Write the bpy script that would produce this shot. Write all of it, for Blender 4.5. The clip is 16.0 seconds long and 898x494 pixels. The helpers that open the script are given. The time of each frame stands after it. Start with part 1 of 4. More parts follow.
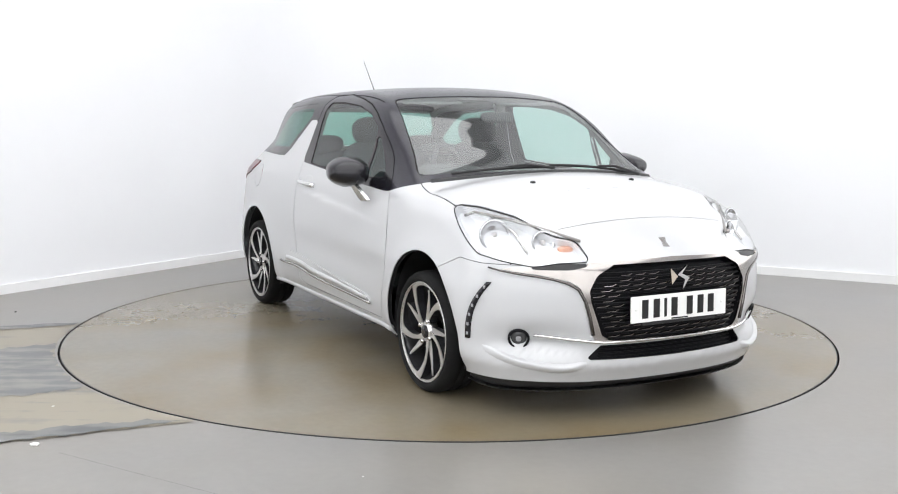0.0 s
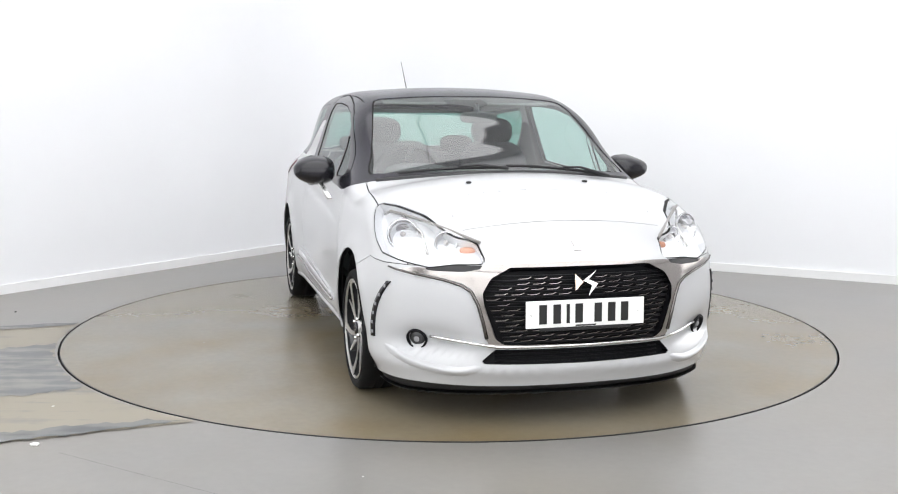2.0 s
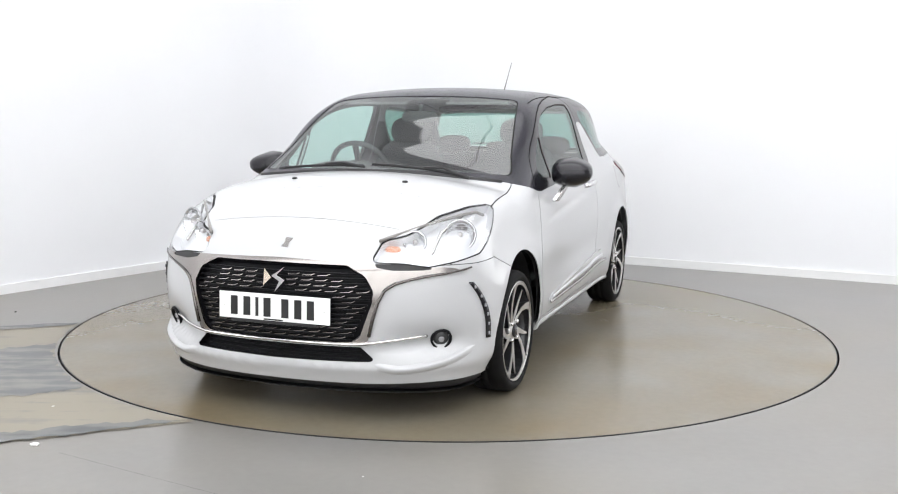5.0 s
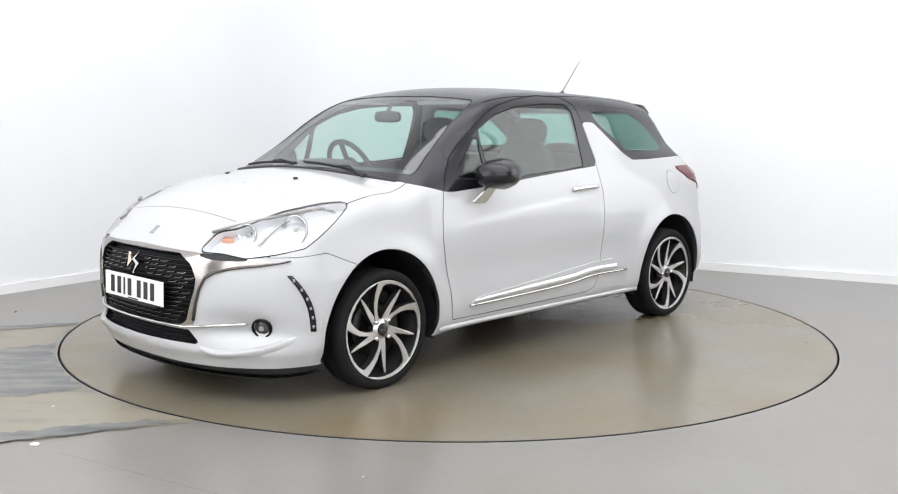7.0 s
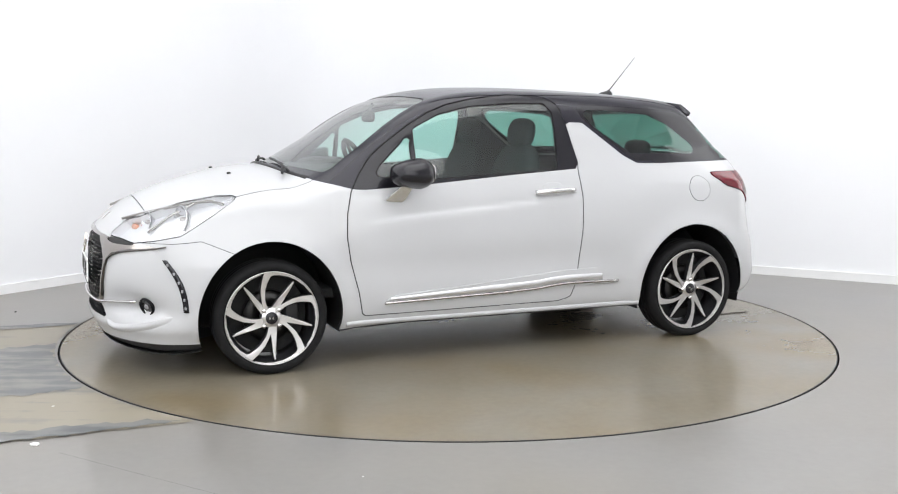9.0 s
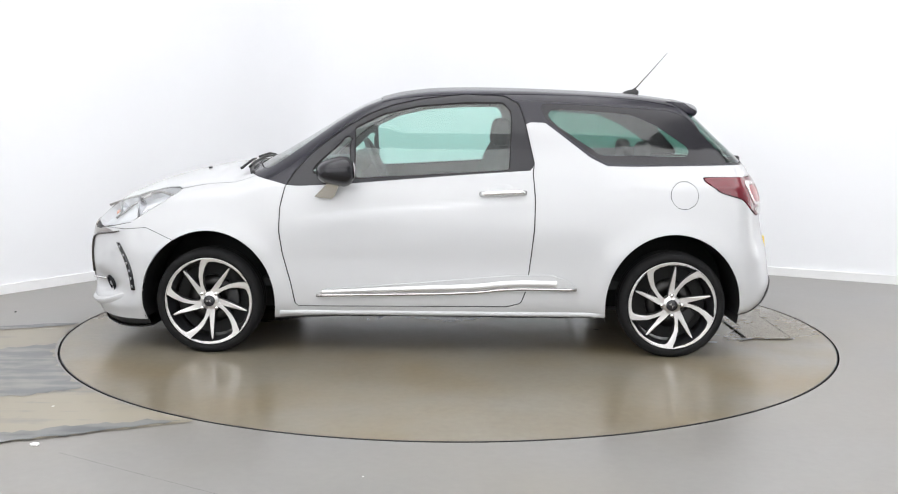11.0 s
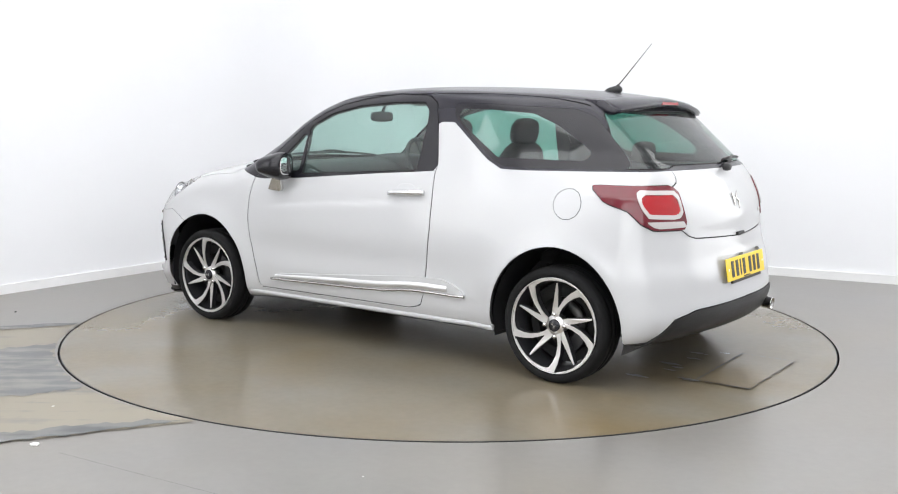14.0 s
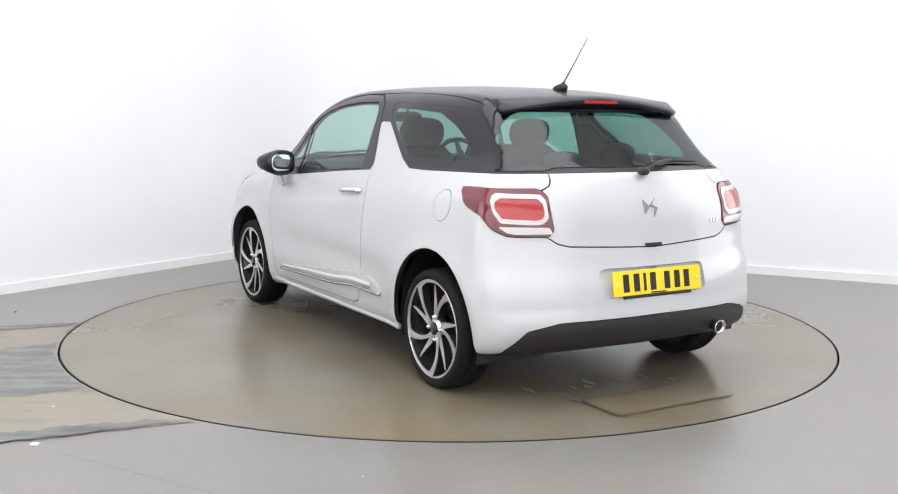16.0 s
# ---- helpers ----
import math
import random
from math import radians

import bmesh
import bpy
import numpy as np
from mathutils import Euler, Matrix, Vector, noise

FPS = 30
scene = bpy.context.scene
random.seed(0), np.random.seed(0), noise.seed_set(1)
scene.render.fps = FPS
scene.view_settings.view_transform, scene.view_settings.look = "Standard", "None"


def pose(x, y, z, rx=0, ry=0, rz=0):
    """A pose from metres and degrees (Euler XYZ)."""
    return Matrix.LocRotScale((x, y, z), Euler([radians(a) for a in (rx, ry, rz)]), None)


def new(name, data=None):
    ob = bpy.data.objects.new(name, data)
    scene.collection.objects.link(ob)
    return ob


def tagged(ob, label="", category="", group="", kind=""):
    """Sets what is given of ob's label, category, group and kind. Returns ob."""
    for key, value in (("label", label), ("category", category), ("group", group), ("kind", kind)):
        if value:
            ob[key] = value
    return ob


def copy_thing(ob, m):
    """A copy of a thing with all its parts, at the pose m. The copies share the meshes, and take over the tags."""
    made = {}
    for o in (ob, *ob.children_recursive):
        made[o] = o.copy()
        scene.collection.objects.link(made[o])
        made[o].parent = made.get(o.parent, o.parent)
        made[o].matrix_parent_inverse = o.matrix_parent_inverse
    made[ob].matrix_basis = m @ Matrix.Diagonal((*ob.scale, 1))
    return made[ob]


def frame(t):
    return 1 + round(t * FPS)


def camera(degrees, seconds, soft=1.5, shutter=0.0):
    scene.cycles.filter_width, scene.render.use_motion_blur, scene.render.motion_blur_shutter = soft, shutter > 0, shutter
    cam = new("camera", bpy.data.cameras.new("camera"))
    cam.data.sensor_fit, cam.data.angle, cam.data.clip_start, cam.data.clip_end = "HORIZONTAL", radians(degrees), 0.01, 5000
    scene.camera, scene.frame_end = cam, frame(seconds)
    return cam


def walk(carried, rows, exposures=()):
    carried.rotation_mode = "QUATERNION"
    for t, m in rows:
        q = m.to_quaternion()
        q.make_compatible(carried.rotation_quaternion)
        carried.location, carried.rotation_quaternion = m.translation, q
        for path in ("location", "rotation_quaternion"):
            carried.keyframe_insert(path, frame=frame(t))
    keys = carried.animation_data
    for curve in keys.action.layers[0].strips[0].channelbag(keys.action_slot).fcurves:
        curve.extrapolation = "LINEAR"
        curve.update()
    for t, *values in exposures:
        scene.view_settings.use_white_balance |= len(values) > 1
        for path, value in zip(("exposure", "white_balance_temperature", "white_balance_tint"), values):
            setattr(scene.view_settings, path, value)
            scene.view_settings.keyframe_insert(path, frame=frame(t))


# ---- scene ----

# ---- camera: fixed on a tripod ----
cam = camera(48.5, 16.0, soft=1.1)
CAM_POSE = pose(0, -6.013, 1.27, 82.5, -0.419, 0.073)
walk(cam, [(0.0, CAM_POSE), (16.0, CAM_POSE)])

# ---- light: a white photo studio under ceiling light panels ----
world = bpy.data.worlds.new("studio_air")
world.use_nodes = True
world.node_tree.nodes["Background"].inputs[0].default_value = (0.9, 0.95, 1.0, 1)
world.node_tree.nodes["Background"].inputs[1].default_value = 0.02
scene.world = world
scene.view_settings.exposure = 0.0


def area_lamp(name, m, sx, sy, watts, tint=(1, 1, 1)):
    data = bpy.data.lights.new(name, "AREA")
    data.shape, data.size, data.size_y = "RECTANGLE", sx, sy
    data.energy, data.color = watts, tint
    ob = new(name, data)
    ob.matrix_world = m
    return ob


PANEL_WATTS = 18
# watts of the added fill boxes: behind the camera, then at the sides
SOUTH_FILL_WATTS = 16
SIDE_FILL_WATTS = 34
# ---- the car's body surface: a smooth blend of roof line, flanks, nose and tail ----
def smax(a, b, k):
    h = np.clip(0.5 + 0.5 * (a - b) / k, 0, 1)
    return b * (1 - h) + a * h + k * h * (1 - h)


def curve(*knots):
    """A smooth curve through (x, value) knots, as a function."""
    xs, vs = np.array(sorted(knots)).T
    h = np.diff(xs)
    s = np.diff(vs) / h
    m = np.empty(len(xs))
    m[0], m[-1] = s[0], s[-1]
    m[1:-1] = (s[:-1] * h[1:] + s[1:] * h[:-1]) / (h[:-1] + h[1:])

    def f(x):
        x = np.asarray(x, float)
        i = np.clip(np.searchsorted(xs, x) - 1, 0, len(h) - 1)
        t = (x - xs[i]) / h[i]
        inside = ((2 * t**3 - 3 * t**2 + 1) * vs[i] + (t**3 - 2 * t**2 + t) * h[i] * m[i]
                  + (3 * t**2 - 2 * t**3) * vs[i + 1] + (t**3 - t**2) * h[i] * m[i + 1])
        return np.where(t < 0, vs[i] + t * h[i] * m[i], np.where(t > 1, vs[i + 1] + (t - 1) * h[i] * m[i + 1], inside))
    return f


AXLES, HUB_Z, TYRE_R = (1.249, -1.215), 0.281, 0.283
TOP = curve((2.12, .60), (2.02, .69), (1.96, .735), (1.90, .775), (1.82, .825), (1.70, .878), (1.55, .926), (1.35, .975),
            (1.22, .994), (1.11, 1.000), (1.0, 1.040), (.835, 1.131), (.70, 1.211), (.57, 1.291), (.436, 1.358), (.305, 1.400),
            (.142, 1.426), (-.086, 1.437), (-.344, 1.436), (-.6, 1.429), (-.89, 1.416), (-1.09, 1.403), (-1.25, 1.382), (-1.4, 1.355))
CROWN = curve((2.1, .20), (1.7, .19), (1.4, .15), (1.1, .16), (.7, .16), (.4, .13), (0, .11), (-1.4, .11))
FLANK = curve((.10, .74), (.18, .76), (.25, .797), (.35, .814), (.45, .822), (.6, .824), (.75, .814), (.85, .799), (.95, .770),
              (1.0, .752), (1.1, .718), (1.2, .687), (1.3, .652), (1.36, .626), (1.45, .58))
NOSE = curve((.10, 1.98), (.16, 2.015), (.22, 2.035), (.26, 2.045), (.33, 2.05), (.42, 2.055), (.53, 2.052), (.6, 2.043), (.66, 2.03), (.72, 1.99), (.9, 1.9))
TAIL = curve((.15, -1.70), (.22, -1.78), (.28, -1.845), (.33, -1.868), (.45, -1.863), (.54, -1.850), (.62, -1.825), (.7, -1.81), (.86, -1.785),
             (.95, -1.745), (1.0, -1.715), (1.1, -1.615), (1.2, -1.505), (1.3, -1.40), (1.36, -1.34), (1.45, -1.25))
FLOOR_Z = curve((2.1, .125), (1.62, .12), (1.5, .14), (.9, .18), (-.9, .20), (-1.6, .225), (-1.9, .27))


def body_field(x, y, z):
    """Below zero inside the body; about metres outside."""
    y = np.abs(y)
    w = FLANK(z)
    up = np.clip((z - .9) / .2, 0, 1)
    w = w - up * (.34 * np.clip(x - .48, 0, 1) ** 2 + .15 * np.clip(-.7 - x, 0, 1) ** 1.5) - .04 * np.clip(-1.0 - x, 0, 1) ** 1.5
    w = w - .05 * np.clip(x - 1.45, 0, 1) ** 1.2 - .07 * np.clip(x - .95, 0, 1) * np.clip((z - .55) / .3, 0, 1)
    w = w - .010 * np.exp(-((z - 1.1) / .12) ** 2) * np.clip((x - .2) / .4, 0, 1)
    for ax in AXLES:
        r = np.hypot(x - ax, z - HUB_Z)
        w = w + .016 * np.exp(-((r - .37) / .07) ** 2) * (z > .1)
    # a soft crease along the doors and a shallow hollow above the sill
    w = w - .010 * np.exp(-((z - .50) / .09) ** 2) * np.clip(1 - ((x - .1) / .95) ** 4, 0, 1)
    # the crease that rises along the door
    rise = z - (.80 - .082 * x)
    w = w - .0045 * np.tanh(rise / .012) * np.exp(-(rise / .09) ** 2) * np.clip((x + .5) / .2, 0, 1) * np.clip((.80 - x) / .25, 0, 1)
    f = smax(z - (TOP(x) - CROWN(x) * y * y), y - w, .09)
    # hollows round the fog lamps, a lip below them
    dent = .058 * np.exp(-((y - .61) / .13) ** 2 - (np.clip(z - .335, 0, 1) / .07) ** 2) / (1 + np.exp(-(z - .298) / .010)) - .014 * np.exp(-((z - .235) / .03) ** 2)
    f = smax(f, x - (NOSE(z) - dent - .21 * y * y - .58 * y ** 4), .07)
    f = smax(f, (TAIL(z) + .24 * y * y + (.22 + .25 * up) * y ** 6) - x, .06)
    return smax(f, FLOOR_Z(x) - z, .03)


def on_body(p, d, far=1.6, steps=34):
    """From points p inside the body along d, where the surface is met."""
    lo, hi = np.zeros(len(p)), np.full(len(p), far)
    for _ in range(steps):
        mid = (lo + hi) / 2
        q = p + mid[:, None] * d
        out = body_field(*q.T) > 0
        hi, lo = np.where(out, mid, hi), np.where(out, lo, mid)
    return p + lo[:, None] * d


def body_normal(p):
    e = 2e-3
    g = np.stack([body_field(*(p + e * a).T) - body_field(*(p - e * a).T) for a in np.eye(3)], 1)
    return g / np.linalg.norm(g, axis=1, keepdims=True)


# ---- materials ----
def mat(name, base, rough=0.5, metal=0.0, coat=0.0, vary=0.0, scale=8.0, bump=0.0, bump_scale=60.0, ior=1.5, rvary=0.0, coat_rough=0.04):
    m = bpy.data.materials.new(name)
    m.use_nodes = True
    nt = m.node_tree
    b = nt.nodes["Principled BSDF"]
    b.inputs["Base Color"].default_value = (*base, 1)
    b.inputs["Roughness"].default_value = rough
    b.inputs["Metallic"].default_value = metal
    b.inputs["IOR"].default_value = ior
    b.inputs["Coat Weight"].default_value = coat
    b.inputs["Coat Roughness"].default_value = coat_rough
    geo = nt.nodes.new("ShaderNodeTexCoord")
    if vary or rvary:
        n = nt.nodes.new("ShaderNodeTexNoise")
        n.inputs["Scale"].default_value, n.inputs["Detail"].default_value = scale, 6
        nt.links.new(geo.outputs["Object"], n.inputs["Vector"])
        if vary:
            r = nt.nodes.new("ShaderNodeMapRange")
            r.inputs[1].default_value, r.inputs[2].default_value = 0.3, 0.7
            r.inputs[3].default_value, r.inputs[4].default_value = 1 - vary, 1 + vary
            nt.links.new(n.outputs["Fac"], r.inputs[0])
            mix = nt.nodes.new("ShaderNodeVectorMath")
            mix.operation = "SCALE"
            mix.inputs[0].default_value = base
            nt.links.new(r.outputs[0], mix.inputs["Scale"])
            nt.links.new(mix.outputs[0], b.inputs["Base Color"])
        if rvary:
            r2 = nt.nodes.new("ShaderNodeMapRange")
            r2.inputs[1].default_value, r2.inputs[2].default_value = 0.3, 0.7
            r2.inputs[3].default_value, r2.inputs[4].default_value = max(0, rough - rvary), rough + rvary
            nt.links.new(n.outputs["Fac"], r2.inputs[0])
            nt.links.new(r2.outputs[0], b.inputs["Roughness"])
    if bump:
        n2 = nt.nodes.new("ShaderNodeTexNoise")
        n2.inputs["Scale"].default_value, n2.inputs["Detail"].default_value = bump_scale, 4
        nt.links.new(geo.outputs["Object"], n2.inputs["Vector"])
        bp = nt.nodes.new("ShaderNodeBump")
        bp.inputs["Strength"].default_value, bp.inputs["Distance"].default_value = bump, 0.002
        nt.links.new(n2.outputs["Fac"], bp.inputs["Height"])
        nt.links.new(bp.outputs[0], b.inputs["Normal"])
    return m


def glass(name, tint, rough=0.0, gloss=.07):
    """Thin automotive glass: tinted see-through with a mirror-like gloss."""
    m = bpy.data.materials.new(name)
    m.use_nodes = True
    nt = m.node_tree
    nt.nodes.clear()
    out = nt.nodes.new("ShaderNodeOutputMaterial")
    tr, gl, mix, fr, pw, ma = (nt.nodes.new(k) for k in ("ShaderNodeBsdfTransparent", "ShaderNodeBsdfGlossy", "ShaderNodeMixShader", "ShaderNodeLayerWeight", "ShaderNodeMath", "ShaderNodeMath"))
    tr.inputs[0].default_value = (*tint, 1)
    gl.inputs["Roughness"].default_value = rough
    fr.inputs[0].default_value = .5
    pw.operation, pw.inputs[1].default_value = "POWER", 5
    ma.operation, ma.inputs[1].default_value, ma.inputs[2].default_value = "MULTIPLY_ADD", .93, gloss
    nt.links.new(fr.outputs["Facing"], pw.inputs[0])
    nt.links.new(pw.outputs[0], ma.inputs[0])
    nt.links.new(ma.outputs[0], mix.inputs[0])
    nt.links.new(tr.outputs[0], mix.inputs[1])
    nt.links.new(gl.outputs[0], mix.inputs[2])
    nt.links.new(mix.outputs[0], out.inputs[0])
    return m


def glow(name, tint, strength):
    m = bpy.data.materials.new(name)
    m.use_nodes = True
    b = m.node_tree.nodes["Principled BSDF"]
    b.inputs["Base Color"].default_value = (*tint, 1)
    b.inputs["Emission Color"].default_value = (*tint, 1)
    b.inputs["Emission Strength"].default_value = strength
    return m


def concrete(name, base, marks, stains, sheen):
    """Power-floated, sealed grey concrete: cloudy tone, fine grit, uneven sheen; marks: faint scuffs and tyre dust."""
    m = mat(name, base, 0.3, ior=1.55)
    nt = m.node_tree
    b = nt.nodes["Principled BSDF"]
    co = nt.nodes.new("ShaderNodeTexCoord")

    def noise_at(scale, detail, lo, hi, a, z):
        n = nt.nodes.new("ShaderNodeTexNoise")
        n.inputs["Scale"].default_value, n.inputs["Detail"].default_value = scale, detail
        nt.links.new(co.outputs["Object"], n.inputs["Vector"])
        r = nt.nodes.new("ShaderNodeMapRange")
        for i, v in enumerate((lo, hi, a, z)):
            r.inputs[i + 1].default_value = v
        nt.links.new(n.outputs["Fac"], r.inputs[0])
        return r.outputs[0]

    def times(a, c):
        v = nt.nodes.new("ShaderNodeMath")
        v.operation = "MULTIPLY"
        nt.links.new(a, v.inputs[0])
        nt.links.new(c, v.inputs[1])
        return v.outputs[0]
    tone = times(noise_at(0.8, 2, .1, .9, 1 - .06 * marks, 1 + .05 * marks), noise_at(3.0, 3, .1, .9, 1.05, 1 - .05 * marks))
    tone = times(tone, noise_at(24, 4, .1, .9, .93, 1.07))
    warm = nt.nodes.new("ShaderNodeMix")
    warm.data_type = "RGBA"
    warm.inputs[6].default_value = (*base, 1)
    warm.inputs[7].default_value = (base[0] * 1.06, base[1] * 1.0, base[2] * .88, 1)
    nt.links.new(noise_at(0.7, 3, .2, .8, 0, 1), warm.inputs[0])
    stain = nt.nodes.new("ShaderNodeMix")
    stain.data_type = "RGBA"
    stain.inputs[7].default_value = (base[0] * .92, base[1] * .74, base[2] * .45, 1)
    nt.links.new(warm.outputs[2], stain.inputs[6])
    nt.links.new(times(noise_at(1.3, 2, .32, .72, 0, stains), noise_at(.55, 1, .3, .65, .3, 1)), stain.inputs[0])
    sc = nt.nodes.new("ShaderNodeVectorMath")
    sc.operation = "SCALE"
    nt.links.new(stain.outputs[2], sc.inputs[0])
    nt.links.new(tone, sc.inputs["Scale"])
    nt.links.new(sc.outputs[0], b.inputs["Base Color"])
    b.inputs["Roughness"].default_value = sheen
    return m


def streaked(name, pale, dark, amount, rough):
    """Old screed: pale and dark streaks drawn out along the repair, with chips and blotches."""
    m = mat(name, pale, rough)
    nt = m.node_tree
    b = nt.nodes["Principled BSDF"]
    co, mp = nt.nodes.new("ShaderNodeTexCoord"), nt.nodes.new("ShaderNodeMapping")
    mp.inputs["Rotation"].default_value, mp.inputs["Scale"].default_value = (0, 0, radians(-24)), (1.1, 6.5, 1)
    nt.links.new(co.outputs["Object"], mp.inputs["Vector"])
    n1, n2 = nt.nodes.new("ShaderNodeTexNoise"), nt.nodes.new("ShaderNodeTexNoise")
    n1.inputs["Scale"].default_value, n1.inputs["Detail"].default_value = 1.6, 5
    n2.inputs["Scale"].default_value, n2.inputs["Detail"].default_value = 9, 4
    nt.links.new(mp.outputs[0], n1.inputs["Vector"])
    nt.links.new(co.outputs["Object"], n2.inputs["Vector"])
    add, rg, mix = nt.nodes.new("ShaderNodeMath"), nt.nodes.new("ShaderNodeMapRange"), nt.nodes.new("ShaderNodeMix")
    add.operation, add.inputs[2].default_value = "MULTIPLY_ADD", 0
    add.inputs[1].default_value = .35
    nt.links.new(n2.outputs["Fac"], add.inputs[0])
    nt.links.new(n1.outputs["Fac"], add.inputs[2])
    rg.inputs[1].default_value, rg.inputs[2].default_value = .86 - amount, 1.02 - amount
    nt.links.new(add.outputs[0], rg.inputs[0])
    mix.data_type = "RGBA"
    mix.inputs[6].default_value, mix.inputs[7].default_value = (*pale, 1), (*dark, 1)
    nt.links.new(rg.outputs[0], mix.inputs[0])
    nt.links.new(mix.outputs[2], b.inputs["Base Color"])
    return m


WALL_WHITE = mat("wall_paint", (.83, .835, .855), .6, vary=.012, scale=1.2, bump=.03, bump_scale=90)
# the dimness behind the camera is put into this grey
DIM_WALL = mat("dim_wall_tone", (.62, .62, .63), .7, vary=.03, scale=1.5)
SKIRTING = mat("skirting_paint", (.80, .80, .80), .4, vary=.02, scale=3)
FLOOR_GREY = concrete("floor_concrete", (.192, .188, .185), 1.2, .12, .28)
PLATE_GREY = concrete("turntable_concrete", (.177, .164, .139), 1.6, .85, .25)
# near-black for joints, also painted in for shade in gaps, wheels and pipe
GAP_AND_SHADE = mat("dark_gap_and_shade", (.012, .012, .012), .8)
PAINT = mat("pearl_white_paint", (.465, .468, .477), .30, coat=.7, coat_rough=.08, vary=.01, scale=700)
BLACK_PAINT = mat("dark_roof_paint", (.013, .012, .019), .26, coat=.15, ior=1.4)
BLACK_GLOSS = mat("black_gloss_trim", (.010, .0095, .013), .22, coat=.15, ior=1.4)
BLACK_PLASTIC = mat("black_grained_plastic", (.013, .013, .014), .5, bump=.15, bump_scale=900)
RUBBER = mat("tyre_rubber", (.008, .008, .0085), .8, ior=1.3, vary=.15, scale=30, bump=.1, bump_scale=400)
CHROME = mat("chrome", (.66, .65, .64), .07, metal=1)
SATIN = mat("satin_chrome", (.47, .455, .44), .15, metal=1)
ALLOY = mat("machined_alloy", (.66, .65, .64), .3, metal=1)
ALLOY_DARK = mat("black_alloy_paint", (.02, .02, .022), .3, coat=.5)
LINING = mat("dark_cabin_lining", (.026, .027, .028), .85, vary=.1, scale=60)
FABRIC = mat("charcoal_seat_fabric", (.016, .016, .018), .9, vary=.2, scale=80, bump=.3, bump_scale=500)
CABIN_PLASTIC = mat("dark_cabin_plastic", (.032, .032, .034), .6, bump=.2, bump_scale=600)
HEADLINING = mat("pale_headlining", (.25, .25, .24), .9, vary=.05, scale=50)
SCREEN_GLASS = glass("windscreen_glass", (.80, .90, .86), gloss=.15)
SIDE_GLASS = glass("green_tinted_glass", (.62, .86, .80), gloss=.09)
DARK_GLASS = glass("dark_tinted_glass", (.24, .46, .40), gloss=.08)
LAMP_GLASS = glass("clear_lamp_cover", (.96, .97, .97))
RED_LENS = mat("red_lens", (.33, .007, .012), .12, coat=.4)
DARK_RED_LENS = mat("dark_red_lens", (.12, .008, .016), .10, coat=.4)
CLEAR_LENS = mat("clear_lens", (.48, .45, .445), .15, coat=1)
GRILLE_BLACK = mat("grille_black", (.005, .005, .0065), .5, ior=1.25)
AMBER = mat("amber_bulb", (.62, .28, .17), .3, coat=.4)
NOSE_CHROME = mat("tinted_chrome", (.36, .335, .32), .15, metal=1)
SMALL_LAMP = mat("small_lamp_lens", (.26, .26, .27), .15, coat=.6)
PLATE_WHITE = mat("white_plate", (.82, .82, .80), .35)
PLATE_YELLOW = mat("yellow_plate", (.85, .60, .02), .35)
PLATE_INK = mat("plate_bar_black", (.012, .012, .012), .4)


# ---- mesh helpers ----
def mesh_ob(name, bm, material=None, parent=None, label="", smooth=True):
    me = bpy.data.meshes.new(name)
    bm.to_mesh(me)
    bm.free()
    if smooth:
        for f in me.polygons:
            f.use_smooth = True
    ob = new(name, me)
    if material:
        me.materials.append(material)
    if parent:
        ob.parent = parent
    if label:
        ob["label"] = label
    return ob


def part(name, bm, material, parent, label="", smooth=True):
    return mesh_ob(name, bm, material, parent, label, smooth)


def prism(poly, z0, z1, m=None, bevel=0.0):
    """A solid between z0 and z1 over a polygon of (x, y), then moved by m."""
    bm = bmesh.new()
    lo = [bm.verts.new((x, y, z0)) for x, y in poly]
    hi = [bm.verts.new((x, y, z1)) for x, y in poly]
    n = len(poly)
    bm.faces.new(lo[::-1])
    bm.faces.new(hi)
    for i in range(n):
        bm.faces.new((lo[i], lo[(i + 1) % n], hi[(i + 1) % n], hi[i]))
    bmesh.ops.recalc_face_normals(bm, faces=bm.faces)
    if bevel:
        bmesh.ops.bevel(bm, geom=list(bm.edges), offset=bevel, segments=2, affect="EDGES", profile=.6, clamp_overlap=True)
    if m is not None:
        bmesh.ops.transform(bm, matrix=m, verts=bm.verts)
    return bm


def box(sx, sy, sz, m=None, bevel=0.0):
    return prism([(-sx / 2, -sy / 2), (sx / 2, -sy / 2), (sx / 2, sy / 2), (-sx / 2, sy / 2)], -sz / 2, sz / 2, m, bevel)


def lathe(profile, n=64, m=None, closed=False, caps=True):
    """Turn (radius, height) points round the z axis."""
    bm = bmesh.new()
    rings = [[bm.verts.new((r * math.cos(2 * math.pi * i / n), r * math.sin(2 * math.pi * i / n), h)) for i in range(n)] for r, h in profile]
    pairs = list(zip(rings, rings[1:])) + ([(rings[-1], rings[0])] if closed else [])
    for a, b in pairs:
        for i in range(n):
            bm.faces.new((a[i], a[(i + 1) % n], b[(i + 1) % n], b[i]))
    if caps and not closed:
        for ring, (r, h) in ((rings[0], profile[0]), (rings[-1], profile[-1])):
            if r > 1e-6:
                bm.faces.new(ring)
    bmesh.ops.remove_doubles(bm, verts=bm.verts, dist=1e-6)
    bmesh.ops.recalc_face_normals(bm, faces=bm.faces)
    if m is not None:
        bmesh.ops.transform(bm, matrix=m, verts=bm.verts)
    return bm


